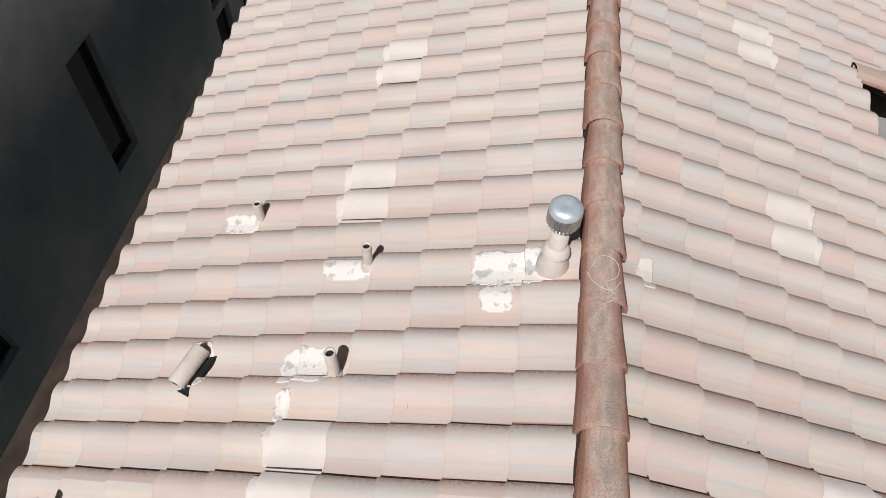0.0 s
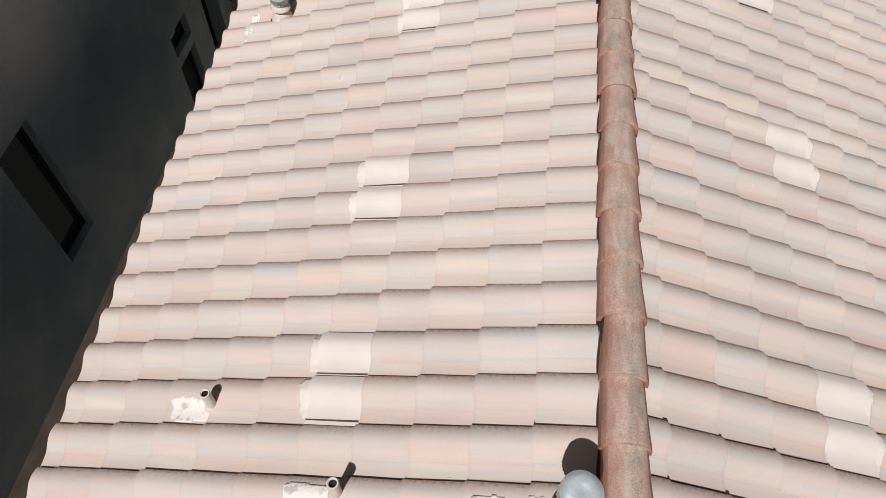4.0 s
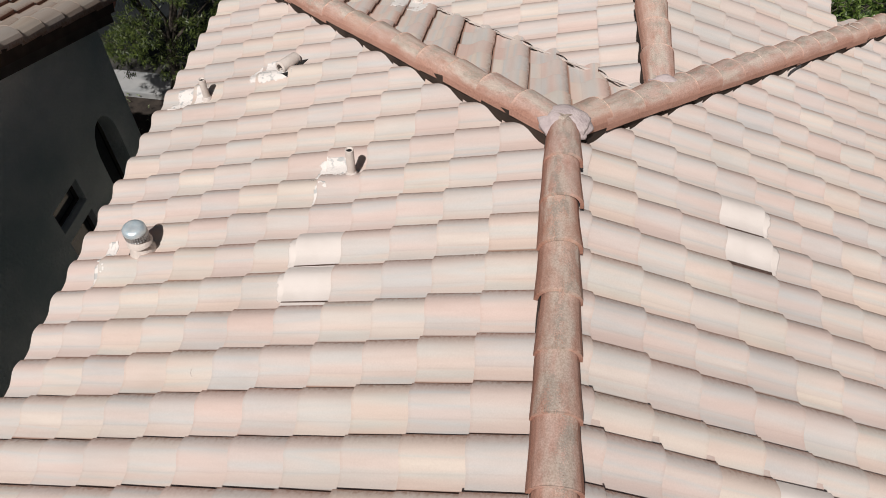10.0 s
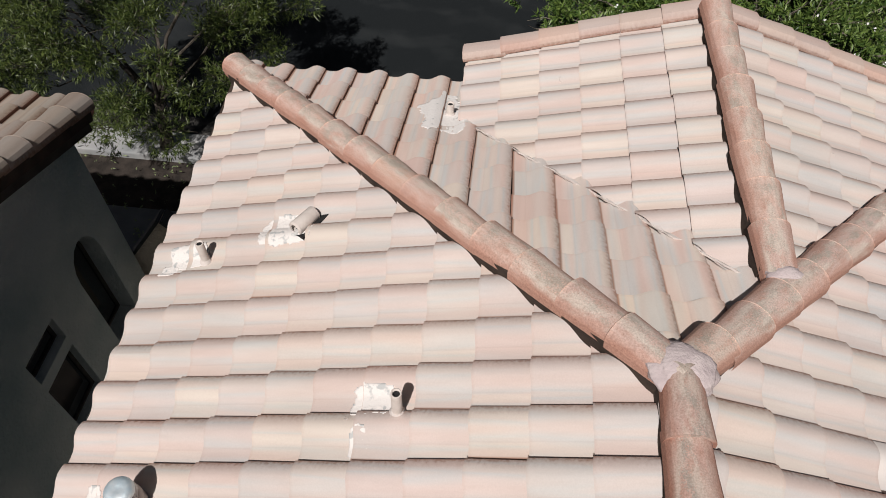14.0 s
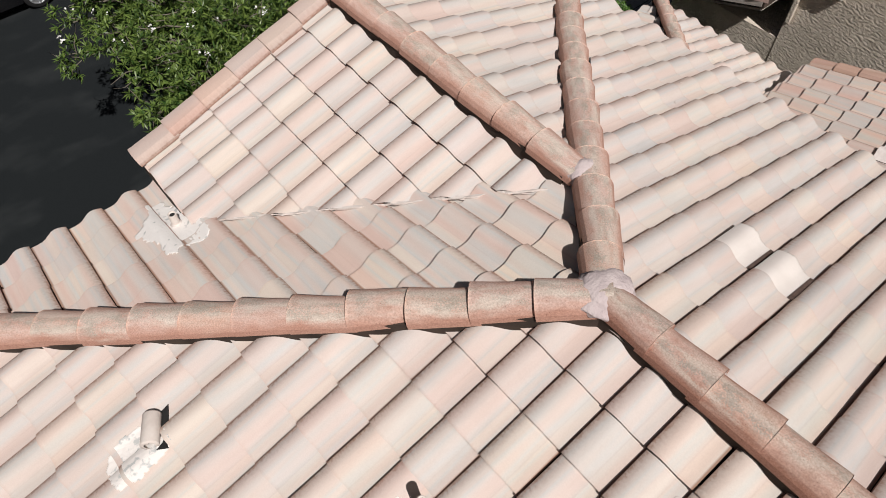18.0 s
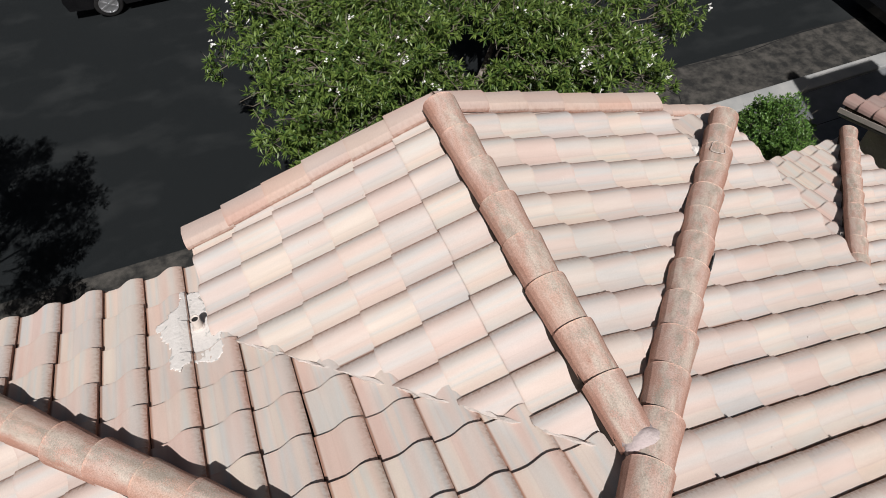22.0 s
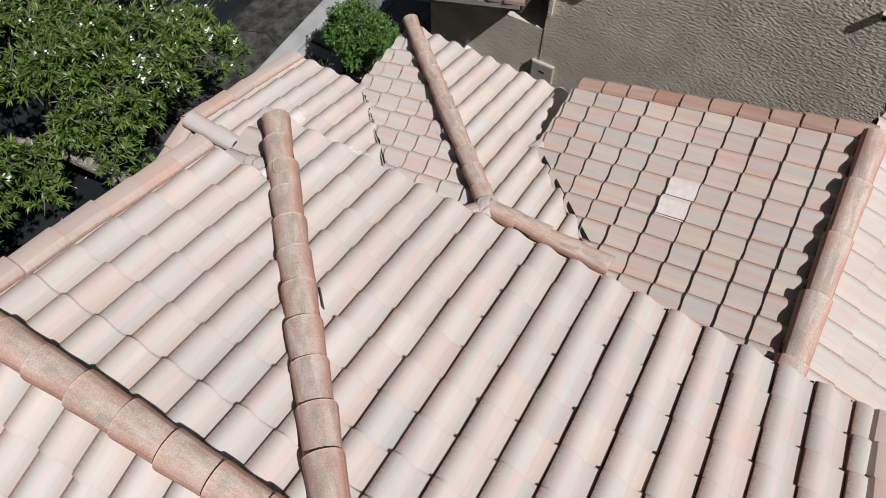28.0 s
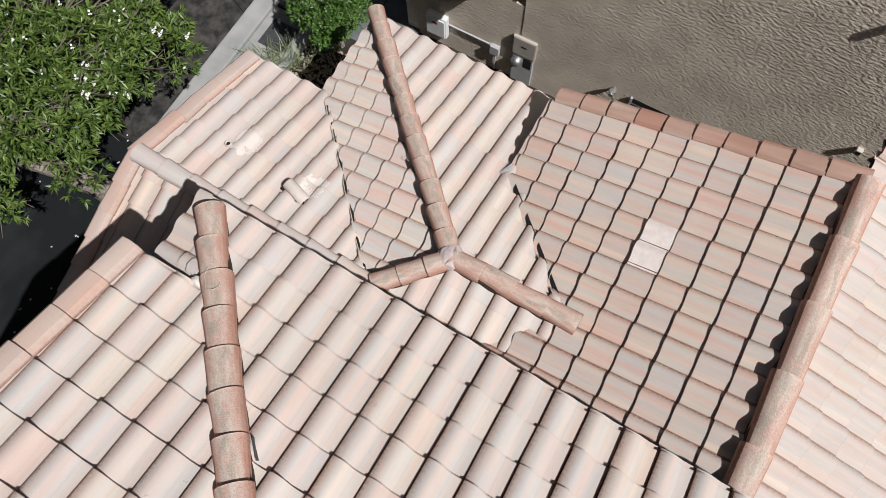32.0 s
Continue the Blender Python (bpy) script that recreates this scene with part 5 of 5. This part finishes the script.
def tree(name, base, centre, radii, n_limb, n_tip, leaf, leaf_len, leaf_wd, n_leaf, seed, label, category, flowers=0, trunk_r=0.12, clump=0.55, square=1.0, keep=None, spread=0.75, scatter=0.22, fork_at=0.38, bark=None):
    """A tree or large shrub: trunk, forking limbs with twigs, leaf whorls gathered in uneven clumps, flowers."""
    rng = random.Random(seed)
    base, centre = Vector(base), Vector(centre)
    e = empty_at(name, base, label, category)
    bm = bmesh.new()
    fork = base + (centre - base) * fork_at
    limb(bm, [Vector((0, 0, -0.1)), (fork - base) * 0.22 + Vector((0.04, 0.05, 0.12)), (fork - base) * 0.55 + Vector((0.07, -0.06, 0.16)), fork - base], [trunk_r * 1.5, trunk_r * 1.12, trunk_r * 0.95, trunk_r * 0.8], 10)
    part("trunk", bm, bark or BARK, e, "weathered grey trunk", smooth=True)
    clumps = []
    i = 0
    while len(clumps) < n_limb and i < 4 * n_limb:
        i += 1
        a = 2 * math.pi * (i + rng.random() * 0.7) / n_limb * 2.618
        h = rng.uniform(-0.55, 0.95)
        k = math.sqrt(max(0.0, 1 - h * h)) * rng.uniform(0.55 if square == 1.0 else 0.35, 1.0)
        ca, sa = math.cos(a), math.sin(a)
        c = centre + Vector((math.copysign(abs(ca) ** square, ca) * k * radii[0], math.copysign(abs(sa) ** square, sa) * k * radii[1], h * radii[2] * rng.uniform(0.75, 1.0)))
        if keep and not keep(c):
            continue
        clumps.append(c)
        bm = bmesh.new()
        start = c.lerp(centre - Vector((0, 0, radii[2] * 0.4)), 0.4)
        mid = start.lerp(c, 0.5) + Vector((rng.gauss(0, 0.1), rng.gauss(0, 0.1), rng.gauss(0, 0.08)))
        bend = [start.lerp(c, q) + Vector((rng.gauss(0, 0.07), rng.gauss(0, 0.07), rng.gauss(0, 0.05))) - base for q in (0.3, 0.55, 0.8)]
        limb(bm, [start - base, *bend, c - base], [trunk_r * 0.11, trunk_r * 0.09, trunk_r * 0.07, trunk_r * 0.055, trunk_r * 0.04], 5)
        for _ in range(3):
            d = Vector((rng.gauss(0, 1), rng.gauss(0, 1), rng.gauss(0.3, 0.6))).normalized() * rng.uniform(0.3, 0.6)
            limb(bm, [mid.lerp(c, rng.uniform(0.2, 0.9)) - base, c + d * 0.5 - base + Vector((rng.gauss(0, 0.05), rng.gauss(0, 0.05), 0)), c + d - base], [trunk_r * 0.07, trunk_r * 0.05, trunk_r * 0.03], 4)
        part("twig", bm, bark or TWIG, e, smooth=True)
    for i in range(7):
        a = 2 * math.pi * (i + 0.4 * rng.random()) / 7
        tip = centre + Vector((math.cos(a) * radii[0] * 0.55, math.sin(a) * radii[1] * 0.4 + radii[1] * 0.2, -radii[2] * rng.uniform(0.0, 0.4)))
        mid = fork.lerp(tip, 0.5) + Vector((rng.gauss(0, 0.12), rng.gauss(0, 0.12), -0.1))
        bm = bmesh.new()
        limb(bm, [fork - base, mid - base, tip - base], [trunk_r * 0.5, trunk_r * 0.3, trunk_r * 0.14], 7)
        part("limb", bm, bark or BARK, e, smooth=True)
    tips = []
    per = n_tip // len(clumps)
    for c in clumps:
        out = (c - centre)
        size = clump * rng.uniform(0.75, 1.25)
        for _ in range(per):
            d = Vector((rng.gauss(0, 1), rng.gauss(0, 1), rng.gauss(0, 0.8)))
            d = d.normalized() * size * rng.random() ** 0.4
            p = c + d - base
            ax = (d.normalized() * 0.8 + out.normalized() * 0.3 + Vector((0, 0, 0.55))).normalized()
            tips.append((*p, *ax))
    crown = new("crown", leaf_mesh("crown", tips, n_leaf, leaf_len, leaf_wd, leaf, seed, spread=spread, scatter=scatter))
    crown.parent = e
    tagged(crown, "dense crown of lance-shaped leaves", kind="stuff")
    if flowers:
        shapes = []
        for q in range(5):
            heads = [(rng.gauss(0, 0.035), rng.gauss(0, 0.035), rng.gauss(0, 0.02), rng.gauss(0, 0.3), rng.gauss(0, 0.3), 1.0) for _ in range(1 + q // 2)]
            shapes.append(leaf_mesh("flower", heads, 5, 0.045, 0.036, PETAL, seed + q, spread=1.2, droop=0.0))
        rim = sorted((t for t in tips if t[5] > 0.0 and t[2] + base.z > centre.z - 0.1), key=lambda t: -max(abs(t[0] + base.x - centre.x) / radii[0], abs(t[1] + base.y - centre.y) / radii[1]))
        chosen = rng.sample(rim[:len(rim) // 4], flowers // 5) + rng.sample([t for t in tips if t[5] > 0.3 and t[2] + base.z > centre.z], flowers * 4 // 5)
        for t in chosen:
            o = part("flower", shapes[rng.randrange(5)], None, e)
            o.location = Vector(t[:3]) + Vector(t[3:]) * leaf_len * 0.9
    return e


tree("oleander_tree", (4.5, 15.95, GROUND - 0.05), (3.85, 17.5, 1.95), (4.2, 2.6, 1.25), 360, 9400, LEAF, 0.14, 0.031, 13, 11, "large oleander with lance leaves and white flowers", "tree", flowers=190, trunk_r=0.17, clump=0.33, square=0.5, keep=lambda c: c.y > 16.2 - 0.65 * max(0.0, c.x - 3.2) - 0.5 * max(0.0, 1.7 - c.x), spread=1.05, scatter=0.03, fork_at=0.66)
tree("street_tree", (-7.0, 15.7, GROUND - 0.05), (-6.35, 15.6, 2.9), (2.65, 2.75, 2.1), 110, 7200, LEAF_D, 0.10, 0.017, 12, 12, "feathery dark green street tree beside the kerb", "tree", trunk_r=0.11, clump=0.36, scatter=0.30, bark=BARK_D)
tree("round_shrub", (9.13, 14.37, GROUND - 0.05), (9.13, 14.37, 0.60), (0.58, 0.58, 0.62), 26, 2600, LEAF_B, 0.055, 0.024, 7, 13, "clipped rounded green shrub beside the driveway", "shrub", trunk_r=0.05, clump=0.27)


def grass_tuft(x, y, size, seed):
    rng = random.Random(seed)
    tips = [(rng.gauss(0, 0.05), rng.gauss(0, 0.05), 0.0, rng.gauss(0, 0.6), rng.gauss(0, 0.6), 1.0) for _ in range(26)]
    ob = tagged(new("grass_tuft", leaf_mesh("grass_tuft", tips, 5, size, 0.012, GRASS, seed, spread=0.35)), "tuft of pale ornamental grass in the gravel", "grass", "grass tufts beside the kerb")
    ob.location = (x, y, GROUND - 0.02)
    return ob


for i, (x, y) in enumerate(((7.85, 15.3), (7.5, 15.1), (5.6, 15.2), (5.2, 14.9), (8.3, 14.9))):
    grass_tuft(x, y, 0.6, 200 + i)
GRAVEL_V, GRAVEL_F = [], []
_rng = random.Random(5)
for _ in range(1500):
    x, y, r = _rng.uniform(7.2, 9.0), _rng.uniform(13.6, 15.0), _rng.uniform(0.012, 0.035)
    o = len(GRAVEL_V)
    for dx, dy, dz in ((1, 0, 0), (-1, 0, 0), (0, 1, 0), (0, -1, 0), (0, 0, 0.8), (0, 0, -0.8)):
        GRAVEL_V.append((x + dx * r * _rng.uniform(0.7, 1.3), y + dy * r * _rng.uniform(0.7, 1.3), GROUND - 0.09 + r * 0.4 + dz * r))
    GRAVEL_F += [(o, o + 2, o + 4), (o + 2, o + 1, o + 4), (o + 1, o + 3, o + 4), (o + 3, o, o + 4), (o + 2, o, o + 5), (o + 1, o + 2, o + 5), (o + 3, o + 1, o + 5), (o, o + 3, o + 5)]
tagged(new("gravel", mesh_of("gravel", GRAVEL_V, GRAVEL_F, GRAVEL)), "tan decorative gravel in the planting bed", "gravel", kind="stuff")
tagged(new("drain_cover", finish(box_bm(8.35, 8.95, 15.2, 15.75, GROUND + 0.021, GROUND + 0.035, 0.005), "drain_cover", DARKMETAL)), "dark square utility cover set in the pavement", "drain cover")


# ---- parked car across the street and the panel in the tan wall ----
CARPAINT = make("black_car_paint", (0.006, 0.006, 0.007), 0.18, (0.010, 0.010, 0.011), 3.0, spec=0.6)
TYRE = make("tyre_rubber", (0.010, 0.010, 0.011), 0.9, (0.018, 0.018, 0.018), 20.0, bump=0.3)
ALLOY = make("silver_alloy", (0.55, 0.56, 0.58), 0.35, (0.65, 0.66, 0.68), 12.0, metal=0.8)


def side_body(outline, half, shrink):
    """A car shell: a side outline spread across the width, narrowing upward."""
    bm = bmesh.new()
    rows = [[bm.verts.new((x, s * half * (1 - shrink * max(0.0, z - 0.75)), z)) for x, z in outline] for s in (-1, -0.86, 0.86, 1)]
    for r in (rows[1], rows[2]):
        for v in r:
            v.co.z += 0.03
    for a, c in zip(rows, rows[1:]):
        for i in range(len(outline)):
            j = (i + 1) % len(outline)
            bm.faces.new((a[i], a[j], c[j], c[i]))
    bm.faces.new(rows[0])
    bm.faces.new(rows[3][::-1])
    bmesh.ops.recalc_face_normals(bm, faces=bm.faces[:])
    return bm


def parked_car(x, y, z):
    e = empty_at("car", (x, y, z), "black parked car with silver alloy wheels on the street", "car")
    low = [(-2.25, 0.35), (-2.32, 0.62), (-2.22, 0.86), (-1.35, 0.98), (1.55, 1.0), (2.20, 0.95), (2.28, 0.60), (2.22, 0.33), (1.72, 0.28), (1.60, 0.60), (1.36, 0.70), (1.12, 0.60), (1.0, 0.26), (-0.98, 0.26), (-1.10, 0.60), (-1.36, 0.70), (-1.60, 0.60), (-1.72, 0.30)]
    body = part("body", side_body(low, 0.90, 0.08), CARPAINT, e, "glossy black body")
    part("cabin", side_body([(-1.15, 0.98), (-0.45, 1.42), (0.75, 1.46), (1.60, 1.04)], 0.86, 0.22), CARPAINT, e)
    for s in (-1, 1):
        part("side_window", prism_bm([(-0.9, s * 0.775), (1.2, s * 0.775), (1.2, s * 0.80), (-0.9, s * 0.80)], lambda a, c: 1.36, 0.30), GLASS, e)
        for a in (-1.36, 1.36):
            w = part("wheel", tube_bm([(0.30, -0.11), (0.335, -0.09), (0.345, 0.0), (0.335, 0.09), (0.30, 0.11), (0.22, 0.10)], sides=32), TYRE, e, smooth=True)
            w.matrix_basis = Matrix.Translation((a, s * 0.80, 0.345)) @ Matrix.Rotation(radians(90 if s < 0 else -90), 4, "X")
            part("rim", tube_bm([(0.225, 0.100), (0.225, 0.118), (0.205, 0.118), (0.20, 0.104)], sides=32), ALLOY, w, "silver alloy rim", smooth=False)
            bm = bmesh.new()
            for k in range(6):
                q = box_bm(-0.024, 0.024, 0.03, 0.208, 0.100, 0.116, 0.004)
                bmesh.ops.rotate(q, verts=q.verts[:], matrix=Matrix.Rotation(k * math.pi / 3, 3, "Z"))
                me = bpy.data.meshes.new("spoke")
                q.to_mesh(me)
                q.free()
                bm.from_mesh(me)
            part("spoke", bm, ALLOY, w, "six broad silver spokes")
            part("hub", tube_bm([(0.05, 0.10), (0.045, 0.120), (0.02, 0.124)], sides=18), ALLOY, w)
    return e


parked_car(-0.85, 25.45, GROUND - 0.06)
parked_car(16.75, 17.35, GROUND - 0.056)
slab("kerb_far", -300, 300, 27.5, 27.9, GROUND - 0.2, GROUND + 0.08, CONCRETE, "pale concrete kerb on the far side of the street", "kerb", 0.03)
# plain dark face low on the wall, with added slats and edge strips
WALL_PANEL = empty_at("wall_panel", (EWX, 8.5, 0.1), "dark slatted panel with pale edges low in the tan wall", "hatch")
part("panel_edge", box_bm(-0.05, -0.002, 0.50, 0.54, -0.40, 0.44, 0.004), BOXPALE, WALL_PANEL, "pale metal edge")
part("panel_edge", box_bm(-0.05, -0.002, -0.56, -0.52, -0.40, 0.44, 0.004), BOXPALE, WALL_PANEL, "pale metal edge")
part("dark_panel", box_bm(-0.012, -0.002, -0.52, 0.50, -0.40, 0.40), DARK, WALL_PANEL)
for k in range(7):
    part("louvre", box_bm(-0.035, -0.010, -0.518, 0.498, -0.36 + k * 0.105, -0.345 + k * 0.105), DARKMETAL, WALL_PANEL)


_rng = random.Random(31)
tagged(new("fallen_petals", leaf_mesh("fallen_petals", [(_rng.uniform(1.5, 7.2), _rng.uniform(15.0, 18.2), GROUND - 0.045, _rng.gauss(0, 1), _rng.gauss(0, 1), 0.1) for _ in range(45)], 2, 0.05, 0.04, PETAL, 9, spread=0.6, droop=0.0)),
       "white petals fallen on the dark paving", "petals", kind="stuff")
tagged(new("leaf_litter", leaf_mesh("leaf_litter", [(_rng.uniform(-9.0, -2.0), _rng.uniform(12.0, 16.0), GROUND - 0.0, _rng.gauss(0, 1), _rng.gauss(0, 1), 0.1) for _ in range(500)], 3, 0.07, 0.02, GRASS, 10, spread=0.6, droop=0.0)),
       "dry leaf litter on the shaded ground between the houses", "leaf litter", kind="stuff")


# ---- small marks and loose pieces ----
def cap_tab(place, way, size, label):
    """A dark metal flashing tab sticking out beside a cap."""
    ob = tagged(new("flashing_tab", finish(box_bm(-size[0] / 2, size[0] / 2, -size[1] / 2, size[1] / 2, -size[2], 0.0, 0.001), "flashing_tab", DARKMETAL)), label, "flashing")
    ob.matrix_world = Matrix.Translation(place) @ Vector((*way, 0)).to_track_quat("Y", "Z").to_matrix().to_4x4()
    return ob


cap_tab((2.80, 9.93, crest("roof_slope_2", 2.80, 9.93) + 0.04), (1, 1), (0.008, 0.17, 0.08), "bent dark metal flashing tab beside the hip caps")


def chalk(points, radius=0.0028):
    """A wandering line of dried white caulk."""
    cu = bpy.data.curves.new("caulk_line", "CURVE")
    cu.dimensions, cu.bevel_depth, cu.bevel_resolution = "3D", radius, 1
    sp = cu.splines.new("BEZIER")
    sp.bezier_points.add(len(points) - 1)
    for p, q in zip(sp.bezier_points, points):
        p.co, p.handle_left_type, p.handle_right_type = q, "AUTO", "AUTO"
    cu.materials.append(SEALANT)
    return tagged(new("caulk_line", cu), "thin wandering line of dried white caulk on a cap", "caulk line", "caulk lines on the roof")


def on_cap(a, b, h, w, pts):
    """Points on a cap run from a to b: fraction along in metres, sideways in metres."""
    a, b = Vector(a), Vector(b)
    way = (b - a).normalized()
    side = way.cross(Vector((0, 0, 1))).normalized()
    up = side.cross(way)
    out = []
    for s, x in pts:
        c = max(-1.0, min(1.0, -2 * x / (w * 0.98)))
        out.append(a + way * s + side * x + up * ((math.sin(math.acos(c)) ** 0.8 - 1) * h + 0.016))
    return out


HIP_A, HIP_B = (EAVE_E - 0.1, JY + EAVE_E - RX - 0.1, RZ - S * (EAVE_E - RX - 0.1) + CAPH), (RX, JY, RZ + CAPH)
chalk(on_cap(HIP_A, HIP_B, 0.125, 0.285, [(0.80, -0.05), (0.86, -0.06), (0.90, -0.01), (0.88, 0.05), (0.80, 0.06), (0.72, 0.05), (0.68, 0.02)]))
RIDGE_A = (RX, SOUTH, RZ + CAPH)
for pts in ([(5.55, -0.08), (5.62, -0.03), (5.60, 0.05), (5.50, 0.06), (5.44, 0.0), (5.36, 0.04), (5.30, -0.02)], [(5.52, -0.10), (5.44, -0.06), (5.40, 0.02), (5.47, 0.08)]):
    chalk(on_cap(RIDGE_A, (RX, JY, RZ + CAPH), 0.125, 0.285, pts))

# white mortar flashing pressed at the valley foot and under the lower ridge
for i, (n, x, y, a, c) in enumerate((("roof_slope_6", 3.78, 11.35, 0.12, 0.07),)):
    smear(n, x, y, a, c, 140 + i, "white flashing mortar in a roof joint", SEALANT, 0.6, 0.02)

# pale flashing and a lifted dark metal edge in the valley between the lower slopes
fl = bmesh.new()
_a, _b = 5.45, F_EAVE - VEF
def _h(x):
    return FZ - S * (x + VEF - GY)


_v = [fl.verts.new(p) for p in ((_a - 0.012, _a + VEF + 0.012, _h(_a) - 0.05), (_b - 0.012, _b + VEF + 0.012, _h(_b) - 0.05), (_b + 0.03, _b + VEF - 0.03, _h(_b) + 0.012), (_a + 0.03, _a + VEF - 0.03, _h(_a) + 0.012))]
fl.faces.new(_v)
bmesh.ops.solidify(fl, geom=fl.faces[:], thickness=0.004)
tagged(new("valley_flashing", finish(fl, "valley_flashing", DARKMETAL)), "dark lifted metal edge in the valley of the lower roofs", "flashing", kind="structure")
_p = bmesh.new()
_w = [_p.verts.new(p) for p in ((_b - 0.10, _b + VEF - 0.05, _h(_b) + 0.03), (_b + 0.16, _b + VEF + 0.02, _h(_b) + 0.0), (_b - 0.02, _b + VEF + 0.10, _h(_b) - 0.01))]
_p.faces.new(_w)
bmesh.ops.solidify(_p, geom=_p.faces[:], thickness=0.006)
tagged(new("flashing_corner", finish(_p, "flashing_corner", WHITEBOX)), "small white bent flashing corner at the valley foot", "flashing")

# thin pale mortar line along the flashed valley
_r = random.Random(77)
_vs, _fs = [], []
for i in range(64):
    q = 0.14 + i * 0.031
    w = _r.uniform(0.004, 0.013) if _r.random() > 0.2 else 0.002
    for e in (-1, 1):
        _vs.append((WX - q + e * w * 0.7, WY0 + q + e * w * 0.7, WZ - S * q - 0.004 + _r.uniform(-0.006, 0.006)))
    if i:
        _fs.append((2 * i - 2, 2 * i - 1, 2 * i + 1, 2 * i))
_bm = bmesh.new()
_bm.from_mesh(mesh_of("valley_mortar", _vs, _fs, SEALANT))
bmesh.ops.solidify(_bm, geom=_bm.faces[:], thickness=0.014)
bmesh.ops.recalc_face_normals(_bm, faces=_bm.faces[:])
tagged(new("valley_mortar", finish(_bm, "valley_mortar", SEALANT)), "thin ragged line of pale mortar along the valley", "mortar", kind="structure")

# black strip as the shade of an open joint, and a thin pale metal edge, along the valley of the low entry roof
for label, material, off, least, most, lift in (("dark ragged strip for the shade of an open valley joint", DARK, 0.0, 0.004, 0.017, 0.004), ("thin pale metal edge of the valley flashing", SEALANT, 0.017, 0.003, 0.005, 0.010)):
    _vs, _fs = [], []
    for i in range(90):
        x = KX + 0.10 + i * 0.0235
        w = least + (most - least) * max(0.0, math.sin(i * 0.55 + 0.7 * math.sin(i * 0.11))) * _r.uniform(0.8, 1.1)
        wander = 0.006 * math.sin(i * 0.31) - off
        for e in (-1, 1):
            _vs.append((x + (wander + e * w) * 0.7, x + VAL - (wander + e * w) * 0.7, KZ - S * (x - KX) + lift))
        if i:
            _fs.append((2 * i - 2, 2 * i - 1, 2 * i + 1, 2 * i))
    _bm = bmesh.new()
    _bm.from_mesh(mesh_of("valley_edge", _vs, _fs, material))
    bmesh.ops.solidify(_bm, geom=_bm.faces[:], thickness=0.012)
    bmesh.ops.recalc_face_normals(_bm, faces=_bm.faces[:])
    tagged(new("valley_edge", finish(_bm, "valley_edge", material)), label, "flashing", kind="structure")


def chip_mark(name, x, y, size, turn):
    """A small curved scuff or caulk crumb on a tile."""
    r, d = local(name, x, y)
    n = SLOPES[name]["n"]
    return chalk([surface(name, r + math.cos(turn + a) * size, d + math.sin(turn + a) * size * 0.7) + n * 0.004 for a in (0.0, 0.8, 1.6, 2.6, 3.6)], 0.002)


_r = random.Random(91)
for name, xs, ys, count in (("roof_slope_1", (-2.6, 0.2), (1.0, 8.0), 8), ("roof_slope_16", (0.9, 2.8), (1.5, 5.5), 5), ("roof_slope_2", (1.3, 4.0), (7.0, 9.5), 5), ("roof_slope_5", (1.8, 2.8), (10.2, 11.5), 4), ("roof_slope_4", (-0.2, 1.0), (10.6, 11.5), 3), ("roof_slope_7", (6.2, 7.8), (10.7, 11.3), 3)):
    for _ in range(count):
        chip_mark(name, _r.uniform(*xs), _r.uniform(*ys), _r.uniform(0.012, 0.028), _r.uniform(0, 6.28))
